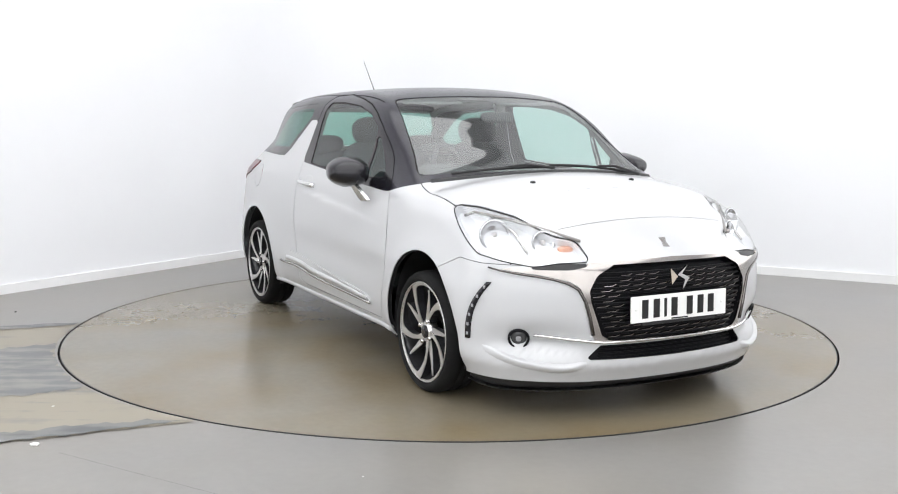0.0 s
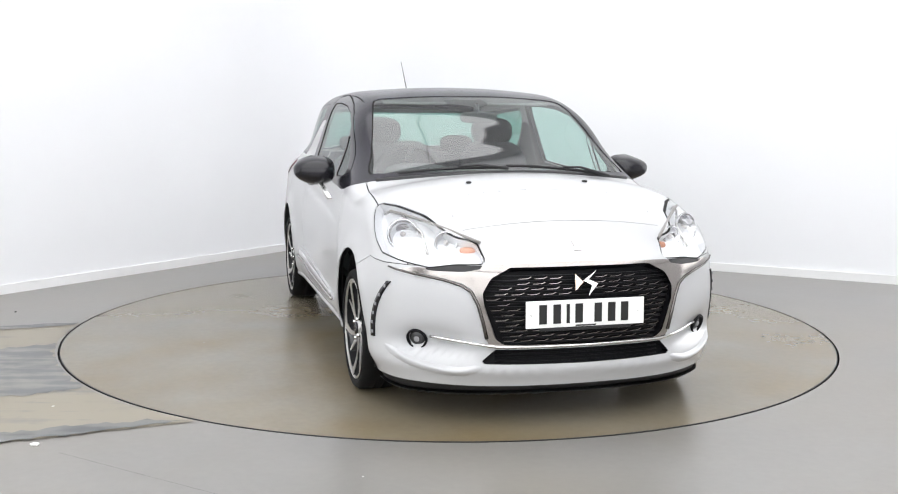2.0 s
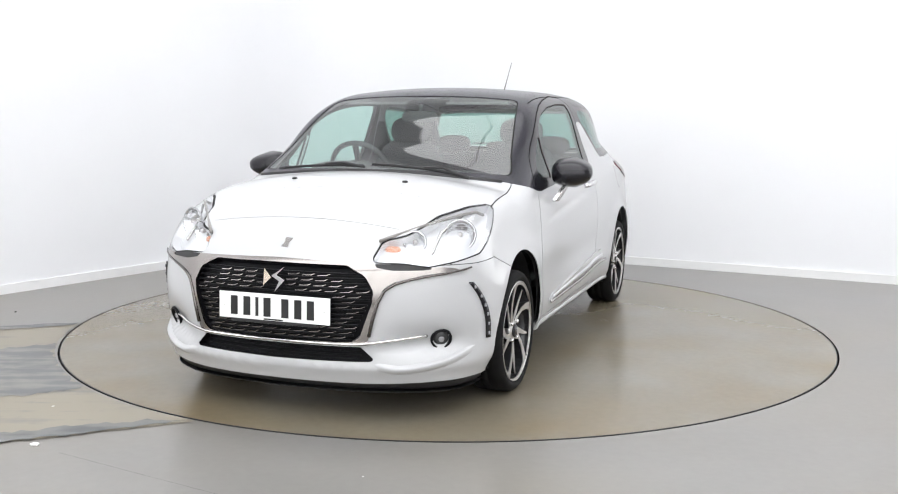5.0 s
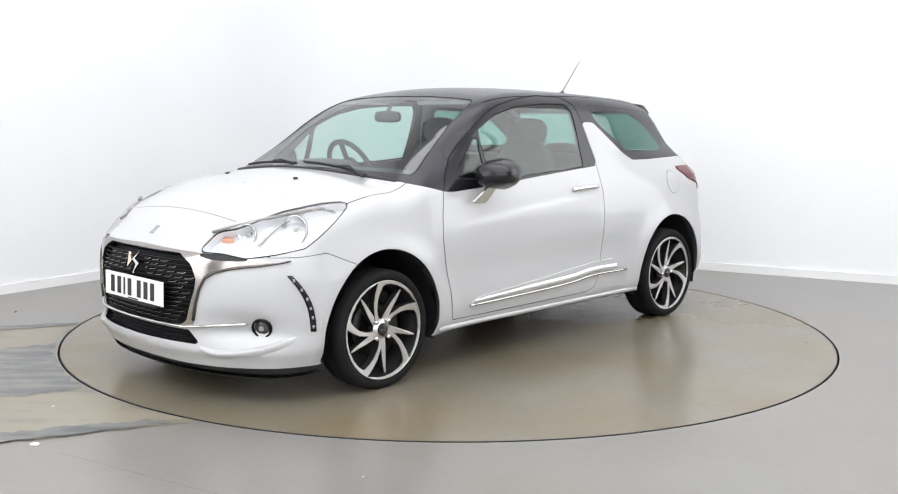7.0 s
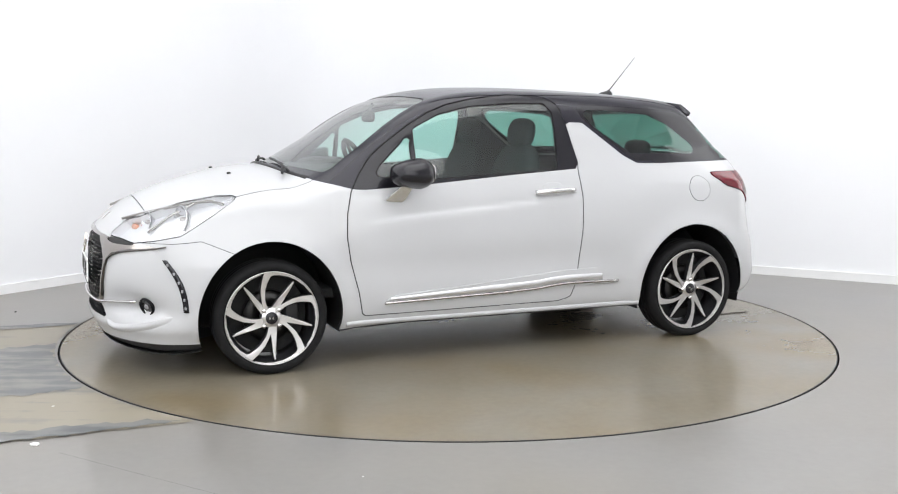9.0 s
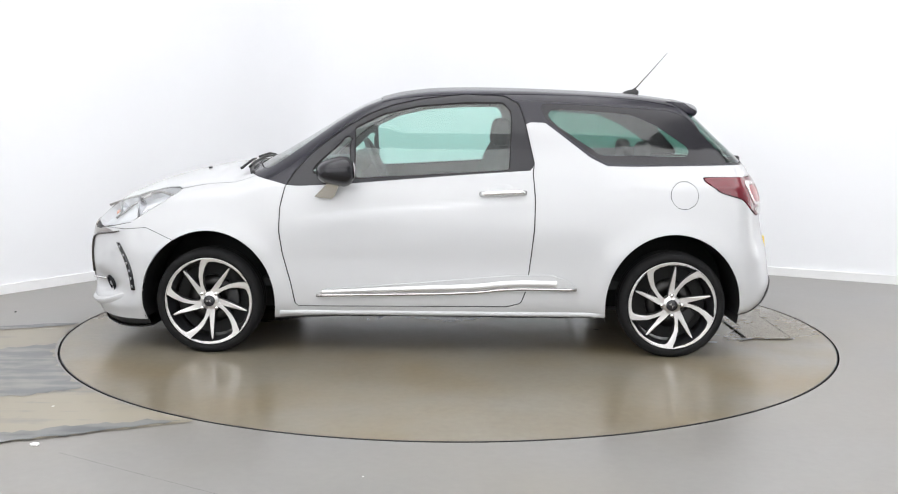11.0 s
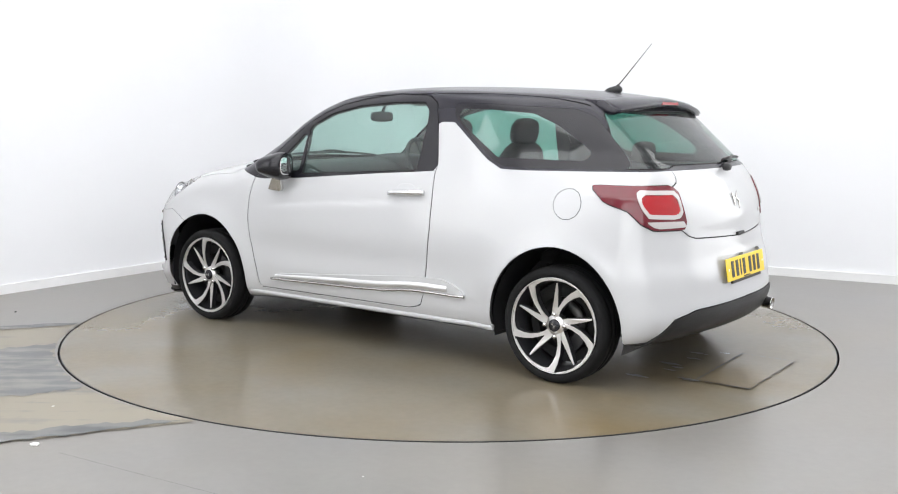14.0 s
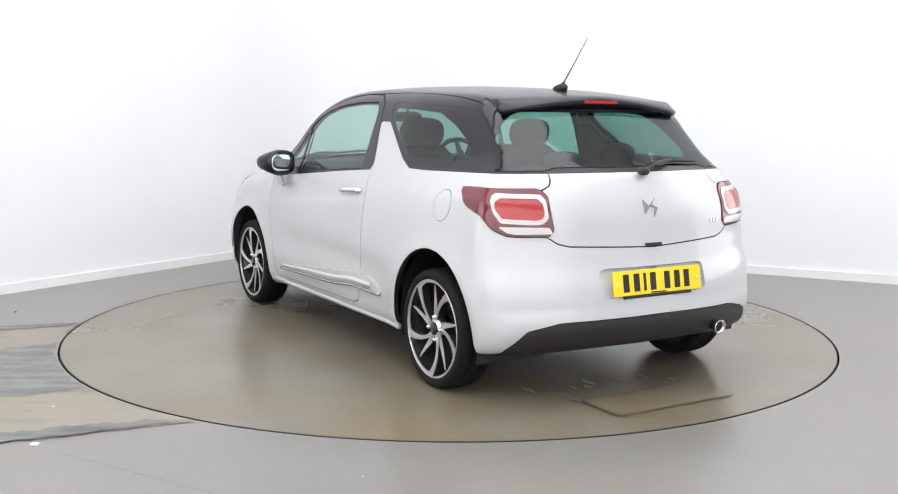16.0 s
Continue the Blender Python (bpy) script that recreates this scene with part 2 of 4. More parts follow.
def tube(points, radius, n=10, taper=None):
    """A round bar along points."""
    bm = bmesh.new()
    pts = [Vector(p) for p in points]
    rings = []
    for i, p in enumerate(pts):
        d = (pts[min(i + 1, len(pts) - 1)] - pts[max(i - 1, 0)]).normalized()
        a = d.orthogonal().normalized() if not rings else (side - d * side.dot(d)).normalized()
        side, b = a, d.cross(a)
        r = radius * (1 if taper is None else 1 + (taper - 1) * i / (len(pts) - 1))
        rings.append([bm.verts.new(p + r * (a * math.cos(2 * math.pi * k / n) + b * math.sin(2 * math.pi * k / n))) for k in range(n)])
    for u, v in zip(rings, rings[1:]):
        for k in range(n):
            bm.faces.new((u[k], u[(k + 1) % n], v[(k + 1) % n], v[k]))
    bm.faces.new(rings[0])
    bm.faces.new(rings[-1])
    bmesh.ops.recalc_face_normals(bm, faces=bm.faces)
    return bm


def merge(*bms):
    out = bms[0]
    for b in bms[1:]:
        me = bpy.data.meshes.new("tmp")
        b.to_mesh(me)
        b.free()
        out.from_mesh(me)
        bpy.data.meshes.remove(me)
    return out


def blob(rx, ry, rz, m, power=2.6, n=16):
    """A rounded cushion: a superellipsoid."""
    bm = bmesh.new()
    bmesh.ops.create_uvsphere(bm, u_segments=2 * n, v_segments=n, radius=1)
    for v in bm.verts:
        x, y, z = v.co
        s = (abs(x) ** power + abs(y) ** power + abs(z) ** power) ** (-1 / power)
        v.co = Vector((x * s * rx, y * s * ry, z * s * rz))
    bmesh.ops.transform(bm, matrix=m, verts=bm.verts)
    return bm


# ---- the room ----
ROOM_H = 6.2
TABLE_R = 2.241
CORNER = Vector((-1.10, 3.93))
ALONG_W, ALONG_E = Vector((-.560, -.829)), Vector((.892, -.452))


def wall_line():
    """The floor line of the two walls and the rounded corner between them, from the far west end to the far east end."""
    cut, pts = .95, []
    a, b = CORNER + ALONG_W * cut, CORNER + ALONG_E * cut
    pts.append(CORNER + ALONG_W * 13.4)
    for k in range(49):
        t = k / 48
        pts.append(a * (1 - t) ** 2 + CORNER * 2 * t * (1 - t) + b * t * t)
    pts.append(CORNER + ALONG_E * 11.5)
    return pts


def ribbon(pts, z0, z1, thick):
    """An upright strip along pts; its thickness lies on the left of the way."""
    bm = bmesh.new()
    n = len(pts)
    off = []
    for i, p in enumerate(pts):
        d = (pts[min(i + 1, n - 1)] - pts[max(i - 1, 0)]).normalized()
        off.append(p + Vector((-d.y, d.x)) * thick)
    q = [[bm.verts.new((p.x, p.y, z)) for p in line] for line, z in ((pts, z0), (pts, z1), (off, z1), (off, z0))]
    for a, b in zip(q, q[1:] + q[:1]):
        for i in range(n - 1):
            bm.faces.new((a[i], a[i + 1], b[i + 1], b[i]))
    for i in (0, n - 1):
        bm.faces.new([r[i] for r in q])
    bmesh.ops.recalc_face_normals(bm, faces=bm.faces)
    return bm


LINE = wall_line()
tagged(mesh_ob("wall_north", ribbon(LINE, 0, ROOM_H, .15), WALL_WHITE, smooth=False),
       "smooth white painted studio walls with a rounded corner", "wall", kind="structure")
tagged(mesh_ob("baseboard", ribbon(LINE, 0, .068, -.016), SKIRTING, smooth=False),
       "plain white painted skirting board along the studio wall", "skirting board", kind="structure")
WEST, EAST = LINE[0], LINE[-1]
SOUTH_Y = -8.2
REST = [EAST, Vector((EAST.x, SOUTH_Y)), Vector((WEST.x, SOUTH_Y)), WEST]
# unseen walls added to close the room, greyed for contrast in reflections
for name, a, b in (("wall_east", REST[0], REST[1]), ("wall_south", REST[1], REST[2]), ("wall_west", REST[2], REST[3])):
    tagged(mesh_ob(name, ribbon([a, b], 0, ROOM_H, .15), DIM_WALL, smooth=False), "plain wall added to close the unseen side, greyed to reflect as dim", "wall", kind="structure")

# floor with a round opening for the turntable
bm = bmesh.new()
N = 192
inner = [bm.verts.new((TABLE_R * math.cos(2 * math.pi * i / N), TABLE_R * math.sin(2 * math.pi * i / N), 0)) for i in range(N)]
outer = [bm.verts.new((14 * math.cos(2 * math.pi * i / N), 14 * math.sin(2 * math.pi * i / N), 0)) for i in range(N)]
down = [bm.verts.new((v.co.x, v.co.y, -.12)) for v in inner]
for i in range(N):
    j = (i + 1) % N
    bm.faces.new((inner[i], outer[i], outer[j], inner[j]))
    bm.faces.new((inner[i], inner[j], down[j], down[i]))
bmesh.ops.recalc_face_normals(bm, faces=bm.faces)
tagged(mesh_ob("floor", bm, FLOOR_GREY, smooth=False), "sealed grey concrete studio floor with cloudy stains", "floor", kind="structure")
tagged(mesh_ob("turntable_pit", lathe([(TABLE_R + .05, -.125), (TABLE_R + .05, -.12)], 96), GAP_AND_SHADE),
       "dark pit under the turntable", "pit", kind="structure")
# dark band added on the opening's wall, so that the gap reads as shaded
tagged(mesh_ob("turntable_rim", lathe([(TABLE_R - .001, -.11), (TABLE_R - .001, -.003), (TABLE_R + .004, -.003), (TABLE_R + .004, -.11)], 192, closed=True), GAP_AND_SHADE, smooth=False),
       "dark band added round the turntable opening for the gap's shade", "edge", kind="structure")
tagged(mesh_ob("ceiling", prism([(-14, -10), (14, -10), (14, 8), (-14, 8)], ROOM_H, ROOM_H + .1), WALL_WHITE, smooth=False),
       "white studio ceiling", "ceiling", kind="structure")

turntable = new("turntable")
tagged(turntable, "round grey concrete car turntable flush with the floor", "turntable")
part("deck", lathe([(TABLE_R - .010, -.1), (TABLE_R - .010, -.003), (TABLE_R - .012, 0), (0, 0)], 192), PLATE_GREY, turntable, smooth=False)
# dark ring added on the deck's side, widening the painted shade of the gap
part("steel_edge", lathe([(TABLE_R - .0095, -.1), (TABLE_R - .0095, .0006), (TABLE_R - .014, .0012), (TABLE_R - .014, -.1)], 192, closed=True), GAP_AND_SHADE, turntable, "dark band added for the gap's shade", smooth=False)

# ceiling light panels
PANEL_GLOW = glow("light_panel_diffuser", (.97, .99, 1), 1.0)
panel = new("ceiling_light")
tagged(panel, "white framed rectangular ceiling light panel, switched on", "ceiling light", "ceiling light panels")
part("frame", merge(*[box(sx, sy, .04, pose(x, y, .01)) for sx, sy, x, y in ((2.19, .02, 0, 1.285), (2.19, .02, 0, -1.285), (.02, 2.55, 1.085, 0), (.02, 2.55, -1.085, 0))]),
     SKIRTING, panel, smooth=False)
part("diffuser", box(2.146, 2.546, .02, pose(0, 0, .012)), PANEL_GLOW, panel, "glowing white diffuser", smooth=False)
SPOTS = [(x, y) for x in (-4.4, -2.2, 0, 2.2, 4.4) for y in (-6.88, -4.29, -1.70) if (x, y) != (-4.4, -1.70)] + [(-1.1, .89), (1.1, .89)]
panel.matrix_world = pose(*SPOTS[0], ROOM_H - .03, 180)
for x, y in SPOTS[1:]:
    copy_thing(panel, pose(x, y, ROOM_H - .03, 180))
for x, y in SPOTS:
    area_lamp("panel_light", pose(x, y, ROOM_H - .065), 2.19, 2.59, PANEL_WATTS, (1.0, .98, .992))
# tall fill light boxes, added on the unseen walls behind and beside the camera
fill_box = new("studio_light_box")
tagged(fill_box, "tall white fill light box added on an unseen wall, glowing", "studio light", "studio light boxes")
part("box_frame", merge(*[box(sx, sy, .12, pose(x, y, 0), .006) for sx, sy, x, y in ((2.58, .04, 0, 2.22), (2.58, .04, 0, -2.22), (.04, 4.4, 1.27, 0), (.04, 4.4, -1.27, 0))]), SKIRTING, fill_box, smooth=False)
part("diffuser", box(2.496, 4.396, .02, pose(0, 0, .012)), PANEL_GLOW, fill_box, "glowing white diffuser", smooth=False)
FILL_BOXES = [pose(x, SOUTH_Y + .08, 2.9, -90) for x in (-5.2, -2.6, 0, 2.6, 5.2)]
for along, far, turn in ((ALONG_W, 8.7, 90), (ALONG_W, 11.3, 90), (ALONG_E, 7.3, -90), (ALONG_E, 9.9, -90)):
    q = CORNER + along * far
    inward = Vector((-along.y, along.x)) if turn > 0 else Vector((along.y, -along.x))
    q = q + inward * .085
    FILL_BOXES.append(pose(q.x, q.y, 2.9, -90, 0, math.degrees(math.atan2(-inward.x, inward.y))))
fill_box.matrix_world = FILL_BOXES[0]
for m in FILL_BOXES[1:]:
    copy_thing(fill_box, m)
for i, m in enumerate(FILL_BOXES):
    area_lamp("box_light", m @ pose(0, 0, .045, 180), 2.48, 4.38, SOUTH_FILL_WATTS if i < 5 else SIDE_FILL_WATTS, (1.0, .98, .992))


# ---- body shell mesh, cut along its seams ----
def shell_grid():
    """Half of the body (y >= 0) as vertices and quads: rays from a spine inside the car."""
    na, nm, ne = 124, 126, 42
    xs = np.linspace(-1.25, 1.30, nm)
    spine = [(xs[0], -b) for b in np.linspace(math.pi / 2 - .012, 0, ne, endpoint=False)] + [(x, 0) for x in xs] \
        + [(xs[-1], b) for b in np.linspace(math.pi / 2 - .012, 0, ne, endpoint=False)[::-1]]
    ang = np.linspace(0, math.pi, na)
    p, d = [], []
    for x, b in spine:
        zc = .58 + .12 * math.exp(-((x - .0) / .9) ** 2)
        for a in ang:
            p.append((x, 0, zc))
            d.append((math.sin(b), math.cos(b) * math.sin(a), math.cos(b) * math.cos(a)))
    v = on_body(np.array(p), np.array(d))
    v[np.abs(v[:, 1]) < 1e-5, 1] = 0
    ns = len(spine)
    faces = [[i * na + j, i * na + j + 1, (i + 1) * na + j + 1, (i + 1) * na + j] for i in range(ns - 1) for j in range(na - 1)]
    return [tuple(q) for q in v], faces


def project(pts):
    """Pull points back onto the body surface."""
    for _ in range(3):
        e = 2e-3
        f = body_field(*pts.T)
        g = np.stack([body_field(*(pts + e * a).T) - body_field(*(pts - e * a).T) for a in np.eye(3)], 1) / (2 * e)
        pts = pts - (f / np.maximum((g * g).sum(1), 1e-6))[:, None] * g
    return pts


def poly_dist(pts, poly, r=0.0):
    """Signed distance of 2D points to a polygon (below zero inside), its corners rounded by r."""
    P = np.array(poly, float)
    a, b = P, np.roll(P, -1, 0)
    best, inside = np.full(len(pts), 1e9), np.zeros(len(pts), bool)
    for (ax, ay), (bx, by) in zip(a, b):
        ex, ey = bx - ax, by - ay
        wx, wy = pts[:, 0] - ax, pts[:, 1] - ay
        t = np.clip((wx * ex + wy * ey) / (ex * ex + ey * ey), 0, 1)
        best = np.minimum(best, np.hypot(wx - t * ex, wy - t * ey))
        cross = (ay > pts[:, 1]) != (by > pts[:, 1])
        with np.errstate(divide="ignore", invalid="ignore"):
            inside ^= cross & (pts[:, 0] < ex * (pts[:, 1] - ay) / (by - ay) + ax)
    return np.where(inside, -best, best) - r


def shrink(poly, r):
    """The polygon moved inwards by r, so that rounding by r gives its size back."""
    P = [Vector(q) for q in poly]
    area = sum(a.x * b.y - a.y * b.x for a, b in zip(P, P[1:] + P[:1]))
    s = 1 if area > 0 else -1
    out = []
    for i, p in enumerate(P):
        u, w = (p - P[i - 1]).normalized(), (P[(i + 1) % len(P)] - p).normalized()
        n1, n2 = Vector((-u.y, u.x)) * s, Vector((-w.y, w.x)) * s
        k = (n1 + n2) / max(.35, 1 + n1.dot(n2))
        out.append(tuple(p + k * r))
    return out


class Shell:
    def __init__(self):
        self.v, self.f = shell_grid()
        self.v = np.array(self.v)
        self.tag = ["body"] * len(self.f)

    def cut(self, dist, source, name, where=None):
        """Split the faces tagged with one of source along dist = 0 and tag the inside name."""
        v = self.v
        ok = np.ones(len(v), bool) if where is None else where(v)
        d = np.where(ok, dist(v), 1.0)
        d = np.where(np.abs(d) < 1e-5, 1e-5, d)
        neg = d < 0
        fresh, made = [], {}

        def mid(i, j):
            key = (min(i, j), max(i, j))
            if key not in made:
                t = d[i] / (d[i] - d[j])
                made[key] = len(v) + len(fresh)
                fresh.append(v[i] + t * (v[j] - v[i]))
            return made[key]
        faces, tags = [], []
        for f, t in zip(self.f, self.tag):
            if t not in source:
                faces.append(f)
                tags.append(t)
                continue
            s = neg[f]
            if s.all():
                faces.append(f)
                tags.append(name)
            elif not s.any():
                faces.append(f)
                tags.append(t)
            else:
                ins, outs = [], []
                for a, b in zip(f, f[1:] + f[:1]):
                    (ins if neg[a] else outs).append(a)
                    if neg[a] != neg[b]:
                        m = mid(a, b)
                        ins.append(m)
                        outs.append(m)
                for g, nm in ((ins, name), (outs, t)):
                    if len(g) > 2:
                        faces.append(g)
                        tags.append(nm)
        if fresh:
            new_pts = np.array(fresh)
            flat = np.abs(new_pts[:, 1]) < 1e-6
            new_pts = project(new_pts)
            new_pts[flat, 1] = 0
            self.v = np.vstack([v, new_pts])
        self.f, self.tag = faces, tags

    def region(self, poly, axes, source, name, where=None, r=.012, gap=0.0, gap_name="gap"):
        """Cut a polygon seen along one direction; gap: the width of a shut line left round it."""
        small = shrink(poly, r)
        if axes == "xz":
            flat = lambda v: v[:, (0, 2)]
        elif axes == "yz":
            flat = lambda v: v[:, (1, 2)]
        elif axes == "xy":
            flat = lambda v: v[:, (0, 1)]
        elif axes == "front_corner":
            flat = lambda v: np.stack([v[:, 0] - v[:, 1], v[:, 2]], 1)
        else:
            flat = lambda v: np.stack([v[:, 0] + v[:, 1], v[:, 2]], 1)
        if gap:
            self.cut(lambda v: poly_dist(flat(v), small, r + gap / 2), source, "_ring", where)
            self.cut(lambda v: poly_dist(flat(v), small, r - gap / 2), ("_ring",), name, where)
            self.tag = [gap_name if t == "_ring" else t for t in self.tag]
        else:
            self.cut(lambda v: poly_dist(flat(v), small, r), source, name, where)

    def seam(self, dist, source, where, width=.005, name="gap"):
        """A shut line along dist = 0."""
        self.cut(lambda v: dist(v) - width / 2, source, "_near", where)
        self.cut(lambda v: dist(v) + width / 2, ("_near",), source[0], where)
        self.tag = [name if t == "_near" else t for t in self.tag]

    def take(self, name, mirror=True, only_left=True, push=0.0, thick=0.0):
        """Arrays of one tag's faces: vertices moved along the normal by push, with both halves if mirror."""
        fs = [f for f, t in zip(self.f, self.tag) if t == name]
        used = sorted({i for f in fs for i in f})
        at = {i: k for k, i in enumerate(used)}
        v = self.v[used]
        n = body_normal(v)
        n[v[:, 1] == 0, 1] = 0
        return v + push * n, n, [[at[i] for i in f] for f in fs]


def shell_part(shell, name, tag, material, parent, label="", side=0, push=0.0, thick=0.0, shadow=True, hollow=False):
    """One mesh from a tag's faces. side 0: both halves in one mesh, 1: left, -1: right."""
    v, n, f = shell.take(tag, push=push)
    if not len(f):
        return None
    verts, norms, faces = [], [], []
    for s in ((1, -1) if side == 0 else (side,)):
        k = len(verts)
        at = []
        for p, q in zip(v, n):
            verts.append((p[0], s * p[1], p[2]))
            norms.append((q[0], s * q[1], q[2]))
        for g in f:
            h = [i + k for i in g]
            faces.append(h if s > 0 else h[::-1])
    if thick:
        k, nf = len(verts), len(faces)
        count = {}
        for g in faces:
            for a, b in zip(g, g[1:] + g[:1]):
                count[(a, b)] = 1
        rim = [e for e in count if (e[1], e[0]) not in count and abs(verts[e[0]][1]) + abs(verts[e[1]][1]) > 1e-5]
        verts += [tuple(np.array(p) - thick * np.array(q)) for p, q in zip(verts, norms)]
        norms += [tuple(-np.array(q)) for q in norms]
        faces += [[i + k for i in g][::-1] for g in faces[:nf]]
        for a, b in rim:
            faces.append([b, a, a + k, b + k])
        if hollow:
            # an open tray: the back and its walls, seen from the front
            faces = [g[::-1] for g in faces[nf:]]
            norms = [tuple(q) for q in norms[:k]] * 2
            nf = nf / 2
    me = bpy.data.meshes.new(name)
    me.from_pydata(verts, [], faces)
    me.update()
    # the faces must look outwards, as the surface does
    face0 = me.polygons[0]
    if Vector(face0.normal).dot(Vector(norms[face0.vertices[0]])) < 0:
        me.flip_normals()
    for p in me.polygons:
        p.use_smooth = True
    rims = set(range(int(2 * nf), len(faces))) if thick else set()
    custom = []
    for p in me.polygons:
        for i in p.vertices:
            custom.append(tuple(p.normal) if p.index in rims else norms[i])
    me.normals_split_custom_set(custom)
    me.materials.append(material)
    ob = new(name, me)
    ob.parent = parent
    if label:
        ob["label"] = label
    ob.visible_shadow = shadow
    return ob


# ---- the car: panels cut from one body surface ----
car = new("car")
tagged(car, "pearl white three-door hatchback with a dark roof on alloy wheels", "car")
shell = Shell()
FRONT = lambda v: v[:, 0] > 1.2
BACK = lambda v: v[:, 0] < -1.2
SIDE = lambda v: v[:, 1] > .42
ARCH_R = .356

for ax in AXLES:
    shell.cut(lambda v, ax=ax: np.hypot(v[:, 0] - ax, (v[:, 2] - HUB_Z) * .935) - ARCH_R, ("body",), "hole", lambda v: v[:, 1] > .45)
shell.cut(lambda v: v[:, 2] - (FLOOR_Z(v[:, 0]) + .014), ("body",), "underbody")
# dark upper body above the belt, with the white fin behind the door
BELT = [(1.16, 1.004), (1.0, .944), (.916, .925), (.821, .901), (.759, .898), (.485, .913), (.182, .939), (-.118, .963), (-.462, .987), (-.477, 1.023),
        (-.428, 1.239), (-.534, 1.237), (-.594, 1.192), (-.774, 1.055), (-.863, 1.012), (-1.012, 1.010), (-1.567, 1.019), (-2.2, 1.03), (-2.2, 2), (1.5, 2), (1.5, 1.12)]
shell.region(BELT, "xz", ("body",), "upper", r=.004)
# glass
shell.region([(1.09, -.3), (1.09, .0), (1.06, .30), (.985, .60), (.955, .675), (.90, .672), (.815, .640), (.70, .612), (.45, .558), (.365, .538), (.345, .50), (.365, .3), (.385, 0), (.385, -.3)],
             "xy", ("upper",), "windscreen", lambda v: v[:, 2] > .9, r=.02, gap=.007)
shell.region([(.712, .962), (.661, 1.024), (.513, 1.158), (.499, 1.16), (.497, .951)], "xz", ("upper",), "front_light", SIDE, r=.018, gap=.006)
shell.region([(.470, .939), (.474, 1.205), (.320, 1.279), (.138, 1.320), (-.107, 1.339), (-.312, 1.340), (-.352, 1.295), (-.357, 1.229), (-.345, .987)],
             "xz", ("upper",), "side_glass", SIDE, r=.014, gap=.006)
shell.region([(-.50, 1.338), (-.714, 1.333), (-1.197, 1.306), (-1.30, 1.27), (-1.53, 1.03), (-1.012, 1.022), (-.863, 1.026), (-.789, 1.064), (-.594, 1.210), (-.535, 1.262)],
             "xz", ("upper",), "quarter_glass", SIDE, r=.02)
shell.region([(-.52, 1.306), (-.75, 1.303), (-.984, 1.285), (-1.13, 1.225), (-1.33, 1.075), (-.83, 1.068), (-.60, 1.22)], "xz", ("quarter_glass",), "quarter_clear", SIDE, r=.03)
shell.region([(-.3, 1.300), (.53, 1.302), (.555, 1.27), (.668, 1.045), (.655, 1.030), (.479, 1.031), (.42, 1.046), (-.3, 1.042)],
             "yz", ("upper",), "rear_glass", BACK, r=.012, gap=.006)
# shut lines of the doors, through both colours
DOOR = [(.838, .891), (.862, .786), (.868, .665), (.850, .543), (.808, .388), (.784, .258), (-.338, .265), (-.413, .284), (-.442, .363), (-.463, .533), (-.479, .685),
        (-.482, .833), (-.470, .979), (-.477, 1.023), (-.428, 1.239), (-.396, 1.335), (-.319, 1.378), (-.103, 1.386), (.111, 1.361), (.264, 1.329), (.384, 1.284),
        (.503, 1.218), (.622, 1.135), (.716, 1.06), (.79, .97)]
shell.region(DOOR, "xz", ("body",), "door_skin", SIDE, r=.02, gap=.006)
shell.region(DOOR, "xz", ("upper",), "door_frame", SIDE, r=.02, gap=.006)
shell.region([(-1.264 + .073 * math.cos(a), .864 + .073 * math.sin(a)) for a in np.linspace(0, 2 * math.pi, 24, endpoint=False)], "xz", ("body",), "fuel_flap", SIDE, r=.01, gap=.003)
shell.region([(.689, .319), (.610, .357), (.179, .390), (-.366, .437), (-.56, .441), (-.64, .42), (-.721, .365), (-.697, .353), (-.277, .351), (-.216, .338), (.643, .307)],
             "xz", ("body", "door_skin", "gap"), "side_trim", SIDE, r=.006)
# lamps
HEAD = [(.66, .868), (.68, .882), (.83, .876), (1.07, .842), (1.28, .787), (1.343, .771), (1.462, .756), (1.552, .69), (1.550, .675), (1.40, .672), (1.259, .655), (1.068, .673),
        (.90, .697), (.817, .743), (.735, .80)]
shell.region(HEAD, "front_corner", ("body",), "head_lens", lambda v: (v[:, 0] > 1.2) & (v[:, 2] > .6), r=.008, gap=.006)
shell.region([(1.235, .650), (1.30, .6705), (1.556, .6705), (1.553, .655), (1.47, .643), (1.293, .643)], "front_corner", ("body",), "lamp_sill", lambda v: (v[:, 0] > 1.5) & (v[:, 2] > .6), r=.004)
TAILS = [(-.615, .948), (-.64, .957), (-1.134, .958), (-1.187, .922), (-1.236, .785), (-1.217, .752), (-.97, .755), (-.874, .785), (-.79, .845), (-.668, .88)]
TBACK = lambda v: (v[:, 0] < -1.25) & (v[:, 2] < 1.0)
shell.region(TAILS, "back_corner", ("body",), "tail_lens", TBACK, r=.012, gap=.005)
RING = [(-.846, .936), (-1.137, .931), (-1.173, .907), (-1.204, .823), (-1.151, .803), (-.924, .812), (-.868, .861)]
shell.region(RING, "back_corner", ("tail_lens",), "tail_ring", TBACK, r=.025)
shell.region(shrink(RING, .019), "back_corner", ("tail_ring",), "tail_red", TBACK, r=.018)
